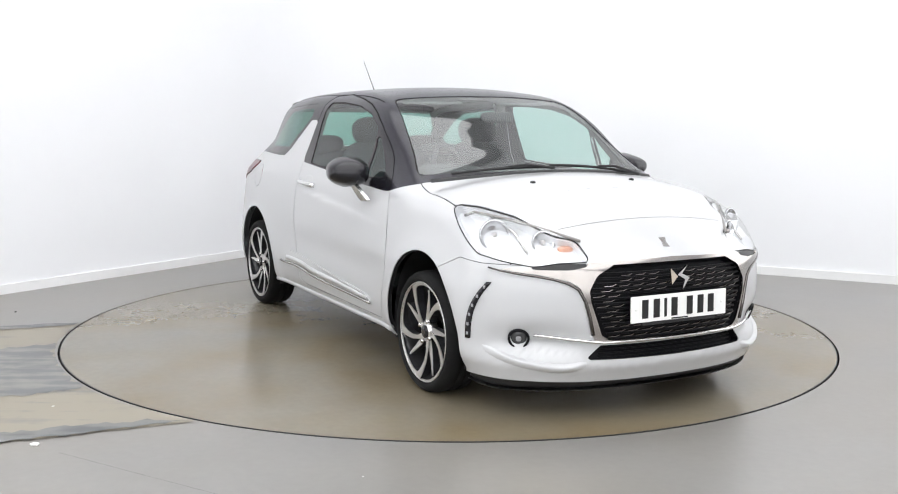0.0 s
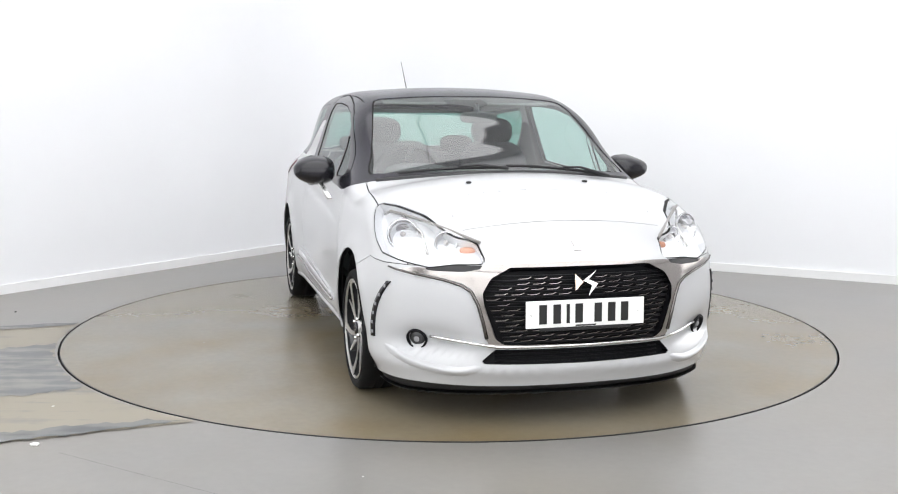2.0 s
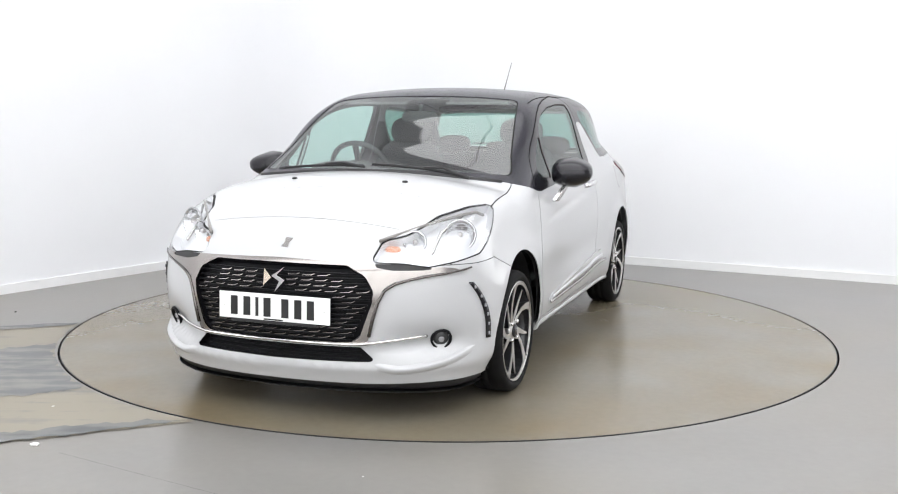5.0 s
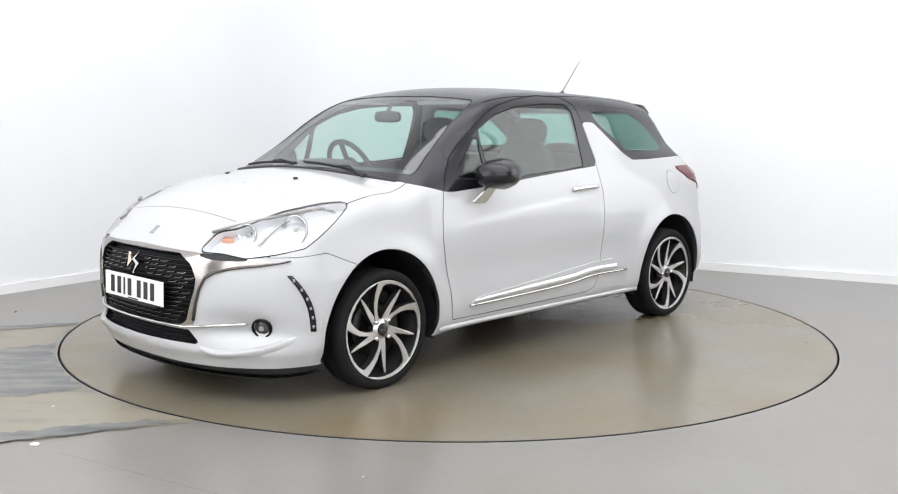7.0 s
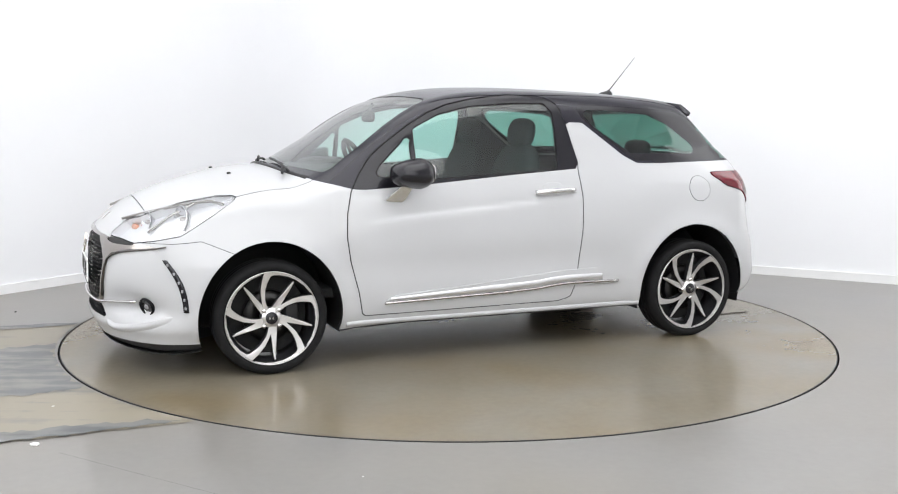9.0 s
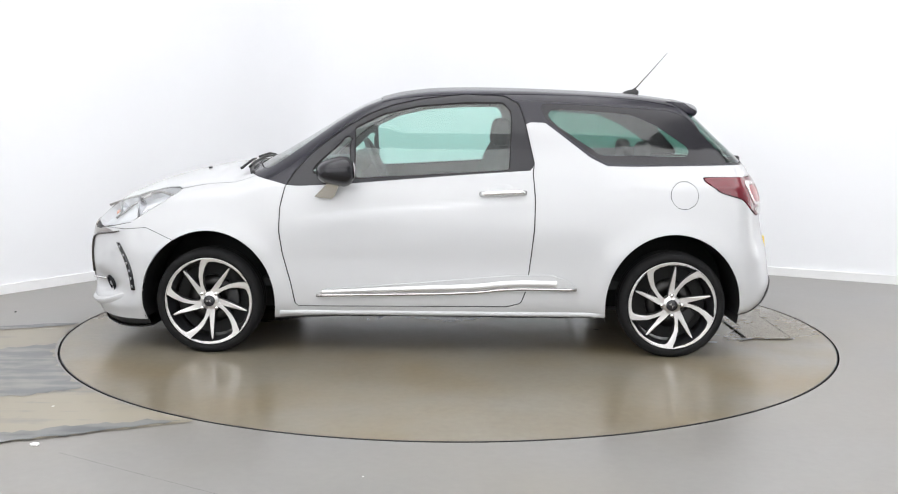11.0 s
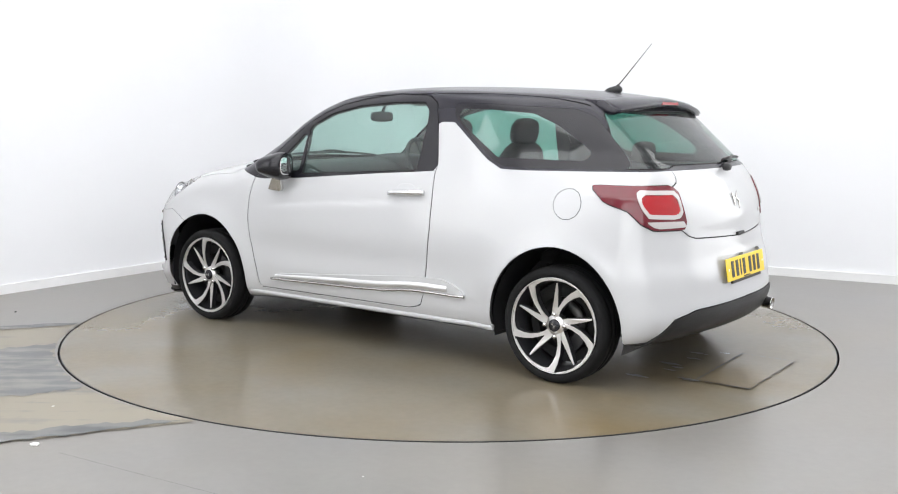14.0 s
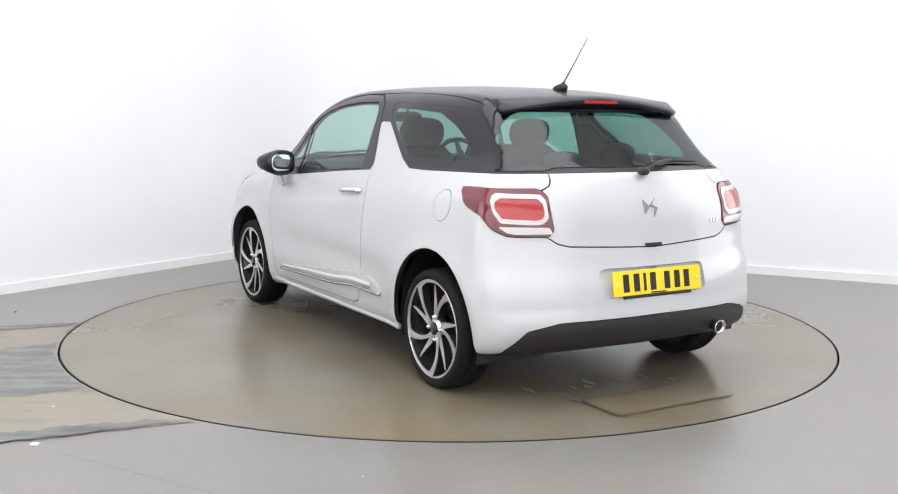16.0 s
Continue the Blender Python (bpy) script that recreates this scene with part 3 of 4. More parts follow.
shell.region([(-.905, .793), (-1.215, .793), (-1.228, .765), (-.985, .765)], "back_corner", ("tail_lens",), "tail_clear", TBACK, r=.006)
# nose
shell.region([(-.3, .679), (.0, .679), (.385, .669), (.565, .652), (.669, .653), (.745, .655), (.752, .648), (.668, .632), (.607, .626), (.496, .600), (.455, .573), (.425, .49),
              (.398, .355), (.36, .338), (0, .336), (-.3, .336)], "yz", ("body",), "nose_chrome", FRONT, r=.004)
shell.region([(-.3, .662), (.305, .660), (.385, .622), (.42, .562), (.415, .51), (.368, .374), (.335, .350), (-.3, .347)], "yz", ("nose_chrome",), "grille_mouth", FRONT, r=.02)
shell.region([(-.3, .330), (.368, .330), (.428, .270), (-.3, .262)], "yz", ("body",), "intake_mouth", FRONT, r=.008)
shell.cut(lambda v: v[:, 2] - (.172 - .002 * np.clip((v[:, 0] - 1.6) / .4, 0, 1)), ("body",), "front_lip", lambda v: v[:, 0] > 1.5)
shell.region([(1.36, .58), (1.577, .672), (1.70, .66), (2.5, .66), (2.5, -.2), (1.2, -.2)], "xz", ("body",), "front_bumper", lambda v: v[:, 0] > 1.3, r=.002, gap=.003)
CREASE = lambda v: v[:, 0] - (1.812 - .06 * v[:, 1] ** 2)
shell.seam(CREASE, ("body",), lambda v: (v[:, 0] > 1.5) & (v[:, 1] < .46) & (v[:, 2] > .7), .0035)
shell.region([(2.4, -.3), (2.4, .62), (1.41, .727), (1.24, .722), (1.02, .705), (.8, .6), (.8, -.3)], "xy", ("body",), "bonnet", lambda v: (v[:, 2] > .66) & (v[:, 0] > .9), r=.01, gap=.005)
# tail
shell.region([(-.3, 1.2), (.475, 1.2), (.470, 1.0), (.485, .97), (.57, .93), (.545, .76), (.49, .722), (.44, .708), (0, .690), (-.3, .690)], "yz", ("body",), "tailgate_skin",
             lambda v: v[:, 0] < -1.4, r=.012, gap=.006)
shell.region([(-.3, .05), (.74, .05), (.712, .265), (.645, .352), (.505, .384), (0, .392), (-.3, .392)], "yz", ("body", "underbody"), "diffuser", lambda v: v[:, 0] < -1.45, r=.008, gap=.004)
shell.region([(-.3, .478), (.285, .478), (.31, .49), (.305, .595), (.285, .606), (-.3, .606)], "yz", ("body",), "plate_recess", lambda v: v[:, 0] < -1.5, r=.01)
shell.cut(lambda v: v[:, 2] - .735 + .55 * np.clip(v[:, 0] + 1.62, 0, .25), ("body",), "rear_bumper", lambda v: v[:, 0] < -1.36)
# roof skin: a groove along each side
shell.seam(lambda v: v[:, 1] - .553 - .035 * np.clip((v[:, 0] + 1.3) / 1.2, 0, 1), ("upper",), lambda v: (v[:, 2] > 1.25) & (v[:, 0] < .36) & (v[:, 0] > -1.27), .006, "roof_gap")

T = .004
shell_part(shell, "body", "body", PAINT, car, "pearl white painted body shell", thick=T)
shell_part(shell, "bonnet", "bonnet", PAINT, car, "pearl white bonnet", thick=T)
shell_part(shell, "front_bumper", "front_bumper", PAINT, car, "pearl white front bumper", thick=T)
shell_part(shell, "rear_bumper", "rear_bumper", PAINT, car, "pearl white rear bumper", thick=T)
shell_part(shell, "plate_recess", "plate_recess", PAINT, car, thick=.018, hollow=True)
tailgate = shell_part(shell, "tailgate", "tailgate_skin", PAINT, car, "pearl white tailgate", thick=T)
shell_part(shell, "roof", "upper", BLACK_PAINT, car, "dark metallic roof and pillars", thick=T)
shell_part(shell, "underbody", "underbody", BLACK_PLASTIC, car, "black underbody")
for s in (1, -1):
    tagged(shell_part(shell, "shut_line", "gap", GAP_AND_SHADE, car, side=s, push=-.006), kind="stuff")
    shell_part(shell, "roof_groove", "roof_gap", GAP_AND_SHADE, car, side=s, push=-.004)
shell_part(shell, "front_lip", "front_lip", BLACK_PLASTIC, car, "black plastic lower lip", push=-.014)
shell_part(shell, "diffuser", "diffuser", BLACK_PLASTIC, car, "black plastic rear diffuser", push=.006, thick=.008)
shell_part(shell, "nose_chrome", "nose_chrome", NOSE_CHROME, car, "chrome grille surround", push=.006, thick=.012)
shell_part(shell, "windscreen", "windscreen", SCREEN_GLASS, car, "curved clear windscreen", push=-.003, shadow=False)
shell_part(shell, "rear_window", "rear_glass", DARK_GLASS, tailgate, "dark tinted rear window", push=-.002, shadow=False)
for s in (1, -1):
    door = shell_part(shell, "door", "door_skin", PAINT, car, "pearl white door, closed", side=s, thick=T)
    shell_part(shell, "window_frame", "door_frame", BLACK_GLOSS, door, "black window frame", side=s, thick=T)
    shell_part(shell, "door_window", "side_glass", SIDE_GLASS, door, "green tinted door window", side=s, push=-.004, shadow=False)
    shell_part(shell, "front_quarter_window", "front_light", SIDE_GLASS, door, "small green tinted triangular window", side=s, push=-.004, shadow=False)
    trim = shell_part(shell, "side_trim", "side_trim", PAINT, car, "white side moulding with a chrome edge", side=s, push=.012, thick=.014)
    pane = shell_part(shell, "rear_quarter_window", "quarter_clear", DARK_GLASS, car, "dark tinted rear quarter window", side=s, push=-.001, shadow=False)
    shell_part(shell, "glass_border", "quarter_glass", BLACK_GLOSS, pane, "black glass border", side=s, push=-.001, thick=.004)
    shell_part(shell, "fuel_flap" if s > 0 else "blank_panel", "fuel_flap", PAINT, car, side=s)
    tail = shell_part(shell, "tail_lamp", "tail_lens", DARK_RED_LENS, car, "dark red tail lamp with a white ring", side=s, push=.006, thick=.02)
    shell_part(shell, "ring", "tail_ring", CLEAR_LENS, tail, "white light ring", side=s, push=.010, thick=.01)
    shell_part(shell, "stop_lens", "tail_red", RED_LENS, tail, "bright red lens", side=s, push=.006, thick=.01)
    shell_part(shell, "reversing_lens", "tail_clear", CLEAR_LENS, tail, "clear lens", side=s, push=.008, thick=.01)
    head = shell_part(shell, "headlamp", "head_lens", LAMP_GLASS, car, "clear headlamp with a round reflector", side=s, push=.002, shadow=False)
    shell_part(shell, "housing", "head_lens", mat("lamp_housing", (.70, .70, .72), .30, metal=.4), head, "silver lamp housing", side=s, push=-.003, thick=.042, hollow=True)
    shell_part(shell, "lamp_sill", "lamp_sill", BLACK_PLASTIC, car, "black sill under the headlamp", side=s, push=-.004, thick=.01)
shell_part(shell, "grille_backing", "grille_mouth", GRILLE_BLACK, car, "black grille backing", thick=.03, hollow=True)
shell_part(shell, "lower_intake", "intake_mouth", GRILLE_BLACK, car, "black lower air intake", thick=.035, hollow=True)
for s in (1, -1):
    for tag in ("body", "door_skin", "door_frame"):
        shell_part(shell, "cabin_lining", tag, LINING, car, "dark cabin lining", side=s, push=-.024)
shell_part(shell, "tailgate_lining", "tailgate_skin", LINING, tailgate, "dark tailgate lining", push=-.03)
shell_part(shell, "headlining", "upper", HEADLINING, car, "grey headlining", push=-.02)


def surface(x=None, y=0.0, z=0.0, out=0.0):
    """A point on the nose (x > 0) or tail (x < 0) at this y and z, moved outwards, and the normal there."""
    p = on_body(np.array([(math.copysign(.9, x), y, z)]), np.array([(math.copysign(1, x), 0, 0)]))
    n = body_normal(p)[0]
    return Vector(p[0]) + float(out) * Vector(n), Vector(n)


def flank(x, z, s=1, out=0.0):
    p = on_body(np.array([(x, 0, z)]), np.array([(0, 1.0, 0)]))
    n = body_normal(p)[0]
    return Vector((p[0][0] + out * n[0], s * (p[0][1] + out * n[1]), p[0][2] + out * n[2])), Vector((n[0], s * n[1], n[2]))


def facing(p, n, spin=0):
    """A pose at p whose z axis is n and whose y axis is as upright as can be."""
    z = n.normalized()
    x = Vector((0, 0, 1)).cross(z).normalized()
    y = z.cross(x)
    m = Matrix((x, y, z)).transposed().to_4x4()
    return Matrix.Translation(p) @ m @ pose(0, 0, 0, 0, 0, spin)


# ---- wheels ----
RIM_R = .232


def polar_prism(outline, z0, z1, m=None, dish=.018):
    """A solid over an outline of (radius share, degrees), dished towards the hub."""
    bm = prism([(r * RIM_R * math.cos(radians(a)), r * RIM_R * math.sin(radians(a))) for r, a in outline], z0, z1)
    for v in bm.verts:
        v.co.z -= dish * (1 - (v.co.xy.length / RIM_R) ** 2)
    return bm


# a slim curved blade whose tip runs on along the rim, and a pointed spoke between two blades
BLADE = [(.20, 140), (.30, 127), (.42, 119), (.61, 112), (.80, 105), (.93, 100.5), (.985, 99), (.985, 90), (.985, 80), (.985, 68), (.985, 56), (.985, 44), (.985, 31), (.968, 31), (.958, 44),
         (.950, 56), (.942, 68), (.932, 80), (.915, 88), (.885, 91.5), (.75, 97), (.61, 102.5), (.42, 108.5), (.30, 110), (.20, 108)]
NEEDLE = [(.20, 90), (.28, 78), (.40, 70), (.55, 64.5), (.75, 60.5), (.89, 58.8), (.895, 57), (.75, 55.5), (.55, 54.5), (.40, 53), (.28, 50), (.20, 45)]


def turned(outline, k):
    return [(r, a + 72 * k) for r, a in outline]


def wheel_master():
    w = new("wheel")
    w.parent = car
    w["label"] = "black and machined alloy wheel with a low-profile tyre"
    # local z points outwards from the car; z = 0 at the outer face of the rim
    part("tyre", lathe([(RIM_R - .004, -.165), (.250, -.178), (TYRE_R - .014, -.172), (TYRE_R - .0025, -.155), (TYRE_R, -.13), (TYRE_R, -.115), (TYRE_R - .004, -.112), (TYRE_R - .004, -.108), (TYRE_R, -.105),
                        (TYRE_R, -.075), (TYRE_R - .004, -.072), (TYRE_R - .004, -.068), (TYRE_R, -.065), (TYRE_R, -.04), (TYRE_R - .0025, -.018), (TYRE_R - .010, -.004), (TYRE_R - .019, .004), (.252, .006), (.242, .003), (.236, -.002), (RIM_R - .003, -.01)], 72, caps=False), RUBBER, w, "black rubber tyre")
    part("rim", lathe([(RIM_R + .002, -.17), (RIM_R + .002, -.004), (RIM_R - .001, -.001), (RIM_R - .006, -.003), (RIM_R - .010, -.02), (.205, -.06), (.200, -.17)], 72, closed=True), ALLOY_DARK, w, "black wheel rim")
    part("lip", lathe([(RIM_R + .001, -.003), (RIM_R + .0005, .0005), (RIM_R - .003, .0012), (RIM_R - .005, -.002)], 72, closed=True), ALLOY, w, "bright machined lip")
    for k in range(5):
        sp = part("spoke", polar_prism(turned(BLADE, k), -.04, -.006), ALLOY_DARK, w, smooth=False)
        part("spoke_face", polar_prism(turned(BLADE, k), -.0055, -.002), ALLOY, sp, "machined spoke face", smooth=False)
        sp = part("thin_spoke", polar_prism(turned(NEEDLE, k), -.04, -.012), ALLOY_DARK, w, smooth=False)
        part("spoke_face", polar_prism(turned(NEEDLE, k), -.0115, -.008), ALLOY, sp, "machined spoke face", smooth=False)
    part("hub", lathe([(.052, -.06), (.050, -.026), (.046, -.021), (.034, -.0205), (.033, -.018)], 40), ALLOY, w, "machined alloy hub")
    part("centre_cap", lathe([(.030, -.02), (.030, -.012), (.027, -.009), (.0, -.008)], 32), BLACK_GLOSS, w, "black centre cap")
    part("cap_mark", merge(prism([(-.014, -.008), (-.003, 0), (-.014, .008)], -.0082, -.0068), prism([(0, .0), (.012, .012), (.006, .002), (.014, -.011), (.002, -.003)], -.0082, -.0068)), SATIN, w, "silver mark", smooth=False)
    for k in range(4):
        a = radians(45 + 90 * k)
        part("wheel_bolt", lathe([(.0105, -.03), (.0105, -.012), (.008, -.007), (.0, -.006)], 10, pose(.054 * math.cos(a), .054 * math.sin(a), 0)), CHROME, w)
    part("brake_disc", lathe([(.05, -.085), (.128, -.085), (.128, -.105), (.05, -.105)], 40, closed=True), mat("brake_steel", (.045, .044, .043), .4, metal=1, rvary=.1), w, "steel brake disc")
    part("brake_caliper", prism([(.08, -.06), (.145, -.055), (.15, 0), (.145, .055), (.08, .06)], -.12, -.07, None, .008), BLACK_PLASTIC, w, "dark brake caliper")
    # dark disc added behind the spokes, standing in for the shade there
    part("wheel_back", lathe([(.0, -.13), (.198, -.13)], 40, caps=False), GAP_AND_SHADE, w, smooth=False)
    return w


first = wheel_master()
WHEEL_Y = .814
OUT_L, OUT_R = pose(0, 0, 0, -90, 0, 0), pose(0, 0, 0, 90, 0, 0)
first.matrix_basis = pose(AXLES[0], WHEEL_Y, HUB_Z) @ OUT_L @ pose(0, 0, 0, 0, 0, 180)
for x, y, m, spin in ((AXLES[1], WHEEL_Y, OUT_L, 137), (AXLES[0], -WHEEL_Y, OUT_R, 20), (AXLES[1], -WHEEL_Y, OUT_R, 50)):
    copy_thing(first, pose(x, y, HUB_Z) @ m @ pose(0, 0, 0, 0, 0, spin))
for ax in AXLES:
    for s in (1, -1):
        bm = bmesh.new()
        arc = [radians(a) for a in np.linspace(-15, 195, 34)]
        rows = [[bm.verts.new((ax + (ARCH_R + .004) * math.cos(a), s * y, HUB_Z + (ARCH_R + .004) * math.sin(a) / .935)) for a in arc] for y in (.42, .60, .785)]
        for a, b in zip(rows, rows[1:]):
            for i in range(len(arc) - 1):
                bm.faces.new((a[i], a[i + 1], b[i + 1], b[i]))
        bm.faces.new(rows[0])
        part("wheel_arch_liner", bm, BLACK_PLASTIC, car, "black wheel arch liner")

def corner_point(sdiff, z, s=1, out=0.0):
    """The point of the front corner at height z where x - |y| = sdiff."""
    ys = np.linspace(.50, .84, 240)
    q = on_body(np.stack([0 * ys + .9, ys, 0 * ys + z], 1), np.tile((1.0, 0, 0), (len(ys), 1)))
    y = float(np.interp(-sdiff, -(q[:, 0] - ys), ys))
    return surface(1, s * y, z, out)


DAY_OUT = curve((.335, .836), (.40, .841), (.46, .860), (.53, .912), (.584, .975))
DAY_IN = curve((.335, .873), (.40, .880), (.46, .900), (.53, .950), (.584, 1.010))
# ---- headlamps inside, fog lamps, small lamps ----
REFLECTOR = mat("lamp_reflector", (.58, .58, .60), .10, metal=1)
LAMP_RIM = mat("grey_lamp_rim", (.30, .30, .31), .35, metal=.6)
for head in [o for o in car.children if o.name.startswith("headlamp")]:
    s = 1 if sum(v.co.y for v in head.data.vertices) > 0 else -1
    for name, x, y, z, r in (("main_reflector", 1.655, .672, .768, .060), ("indicator_reflector", 1.80, .522, .745, .042)):
        m = facing(Vector((x, s * y, z)), Vector((1, s * .35, .12)))
        part(name, lathe([(.012, -.045), (r * .55, -.040), (r * .85, -.022), (r, .0), (r + .006, .002), (r + .006, -.004)], 32, m, caps=False), REFLECTOR, head, "round chrome reflector")
        part("lamp_ring", lathe([(r + .004, -.004), (r + .007, .0), (r + .009, -.002), (r + .008, -.008)], 36, m, closed=True), LAMP_RIM, head, "grey lamp ring")
        part("bulb", lathe([(.011, -.045), (.012, -.02), (.011, -.006), (.006, .002), (0, .003)], 14, m), CLEAR_LENS, head)
    part("indicator_bulb", blob(.034, .017, .012, facing(Vector((1.842, s * .440, .713)), Vector((1, s * .3, .1)))), AMBER, head, "amber indicator bulb")
    part("divider", tube([(1.585, s * .655, .84), (1.70, s * .60, .775), (1.80, s * .60, .70)], .006, 8), SATIN, head, "silver divider")
    part("brow", tube([flank(1.46 + .0 * k, .86, s, -.03)[0] if k == 0 else Vector((1.46 + .44 * k / 8, s * (.735 - .33 * k / 8), .86 - .105 * (k / 8) ** 1.4)) for k in range(9)], .007, 8), mat("grey_lamp_edge", (.22, .21, .20), .4), head, "grey upper edge")
for s in (1, -1):
    p, n = surface(1, s * .645, .352, .012)
    fog = part("fog_lamp", lathe([(.046, -.05), (.046, .0), (.042, .006), (.037, .004), (.036, -.012), (0, -.014)], 32, facing(p, n)), GRILLE_BLACK, car, "round fog lamp in a black bezel")
    part("lens", lathe([(.035, -.012), (.030, -.004), (.0, 0)], 28, facing(p, n)), mat("fog_glass", (.05, .051, .053), .25, coat=.2), fog, "clear fog lens")
    part("fog_bulb", blob(.012, .012, .006, facing(p, n)), SMALL_LAMP, fog)
    bm = bmesh.new()
    rows = []
    for z in np.linspace(.335, .584, 22):
        a, b = float(DAY_OUT(z)), float(DAY_IN(z))
        ps = [corner_point(a + (b - a) * u, z, s, o)[0] for u, o in ((0, -.006), (.06, .006), (.5, .007), (.94, .006), (1, -.006))]
        rows.append([bm.verts.new(p) for p in ps])
    for a, b in zip(rows, rows[1:]):
        for i in range(4):
            bm.faces.new((a[i], a[i + 1], b[i + 1], b[i]))
    bm.faces.new(rows[0])
    bm.faces.new(rows[-1])
    bmesh.ops.recalc_face_normals(bm, faces=bm.faces)
    day = part("day_running_lamp", bm, BLACK_GLOSS, car, "black strip of small lamps")
    for k in range(6):
        t = k / 5
        z = .562 - .205 * t
        q, n2 = corner_point(float(DAY_IN(z) + DAY_OUT(z)) / 2, z, s, .008)
        part("small_lamp", box(.010, .014, .006, facing(q, n2), .002), SMALL_LAMP, day)

# a sharp blade along the foot of the bumper, from the intake out to each corner
for s in (1, -1):
    foot = curve((.43, .258), (.50, .243), (.60, .250), (.70, .276), (.77, .318))
    bm = bmesh.new()
    rows = []
    for y in np.linspace(.425, .765, 28):
        z = float(foot(y))
        ends = min(1.0, (y - .42) / .06, (.77 - y) / .06)
        rows.append([bm.verts.new(surface(1, s * y, z + dz, o * ends - .002)[0]) for dz, o in ((.030, -.008), (.012, .001), (.003, .010), (.0, .016), (-.006, .017), (-.022, .008), (-.040, -.008))])
    for a, b in zip(rows, rows[1:]):
        for i in range(6):
            bm.faces.new((a[i], a[i + 1], b[i + 1], b[i]))
    bmesh.ops.recalc_face_normals(bm, faces=bm.faces)
    part("bumper_blade", bm, PAINT, car, "white bumper blade")

# ---- grille bars, chrome dashes, strip and badge ----
grille = part("grille", merge(*[tube([surface(1, y, z, -.010)[0] for y in np.linspace(-w, w, 15)], .0045, 6)
                                for z, w in [(.355 + .0212 * k, .33 + .085 * math.sin(math.pi * min(1, (k + .6) / 14) ** 1.25 * .62 + .0)) for k in range(14)]]), GRILLE_BLACK, car, "black grille bars with chrome dashes")
dash = None
for k in range(13):
    z = .366 + .0212 * k
    half = (.34 + .07 * min(1, k / 8)) if k < 10 else .40 - .04 * (k - 9)
    cells = np.arange(-half + .03 + (.033 if k % 2 else 0), half - .02, .066)
    for y in cells:
        if abs(y) < .275 and .41 < z < .545 or (abs(y) < .06 and z > .54):
            continue
        p, n = surface(1, y, z, -.006)
        if dash is None:
            bm = merge(prism([(-.027, -.0030), (.012, -.0020), (.027, .005), (.025, .0065), (.010, .0004), (-.027, -.0012)], -.003, .003))
            dash = part("chrome_dash", bm, NOSE_CHROME, grille, "small chrome dash", smooth=False)
            dash.matrix_basis = facing(p, n)
        else:
            o = new("chrome_dash", dash.data)
            o.parent = grille
            o.matrix_basis = facing(p, n)
part("chrome_strip", tube([surface(1, y, .343 + .025 * max(0, (abs(y) - .36) / .2), .010)[0] for y in np.linspace(-.60, .60, 41)], .0065, 8), CHROME, car, "chrome strip under the grille")
# a dark bar paints the shade on the chrome's lower facet
SHADED_CHROME = mat("shaded_chrome_facet", (.13, .12, .115), .18, metal=1)
for s in (1, -1):
    edge = [(.402, .38), (.420, .455), (.438, .52), (.462, .570), (.498, .594), (.552, .611), (.610, .622), (.668, .630), (.720, .640), (.748, .649)]
    part("chrome_lower_edge", tube([surface(1, s * y, z - .004, .006)[0] for y, z in edge], .008, 8, .45), SHADED_CHROME, car, "lower facet of the chrome surround, its shade put into a dark bar")
for k in range(4):
    z = .275 + .016 * k
    part("intake_bar", tube([surface(1, y, z, -.022)[0] for y in np.linspace(-.37, .37, 13)], .003, 6), GRILLE_BLACK, car)
p, n = surface(1, 0, .600, .014)
GOLD = mat("pale_gold_metal", (.80, .70, .58), .2, metal=1)
m = facing(p, n)
badge = part("nose_badge", prism([(-.047, -.034), (-.012, .0), (-.047, .036)], -.004, .006, m), GOLD, car, "pale metal badge of angular shapes", smooth=False)
part("badge_wing", prism([(.046, .046), (-.012, .006), (.026, -.014), (.008, -.058), (.052, -.008), (.012, .010)], -.004, .006, m), CHROME, badge, smooth=False)
p, n = surface(1, 0, .735, .002)
part("bonnet_badge", prism([(-.016, -.022), (.016, -.026), (.010, .0), (.020, .026), (-.014, .026), (-.008, .002)], -.002, .002, facing(p, n)), SATIN, car, "small silver bonnet badge", smooth=False)


# ---- number plates: plain bars stand for the characters ----
def number_plate(sign, z, material, label, tilt):
    p = surface(sign, 0, z, .0)[0]
    n = Vector((sign, 0, tilt)).normalized()
    p = Vector((p.x + sign * (.010 if sign > 0 else .0), 0, z))
    m = facing(p, n)
    pl = part("number_plate", box(.520, .111, .006, m, .0025), material, car, label, smooth=False)
    for k, x in enumerate((-.187, -.126, -.078, -.03, .054, .114, .172)):
        part("plate_bar", box(.033 if k != 2 else .014, .079, .002, m @ pose(x, 0, .0036)), PLATE_INK, pl, smooth=False)
    part("maker_line", box(.09, .006, .001, m @ pose(0, -.050, .0034)), PLATE_INK, pl, smooth=False)
    for x in (-.235, .235):
        part("plate_screw", lathe([(.006, .002), (.006, .004), (0, .005)], 10, m @ pose(x, 0, 0)), PLATE_WHITE, pl)
    part("plate_holder", box(.40, .02, .012, m @ pose(0, -.060, -.004), .003), BLACK_PLASTIC, car, "black plate holder", smooth=False)
    return pl


number_plate(1, .477, PLATE_WHITE, "white front number plate with plain black bars", .03)
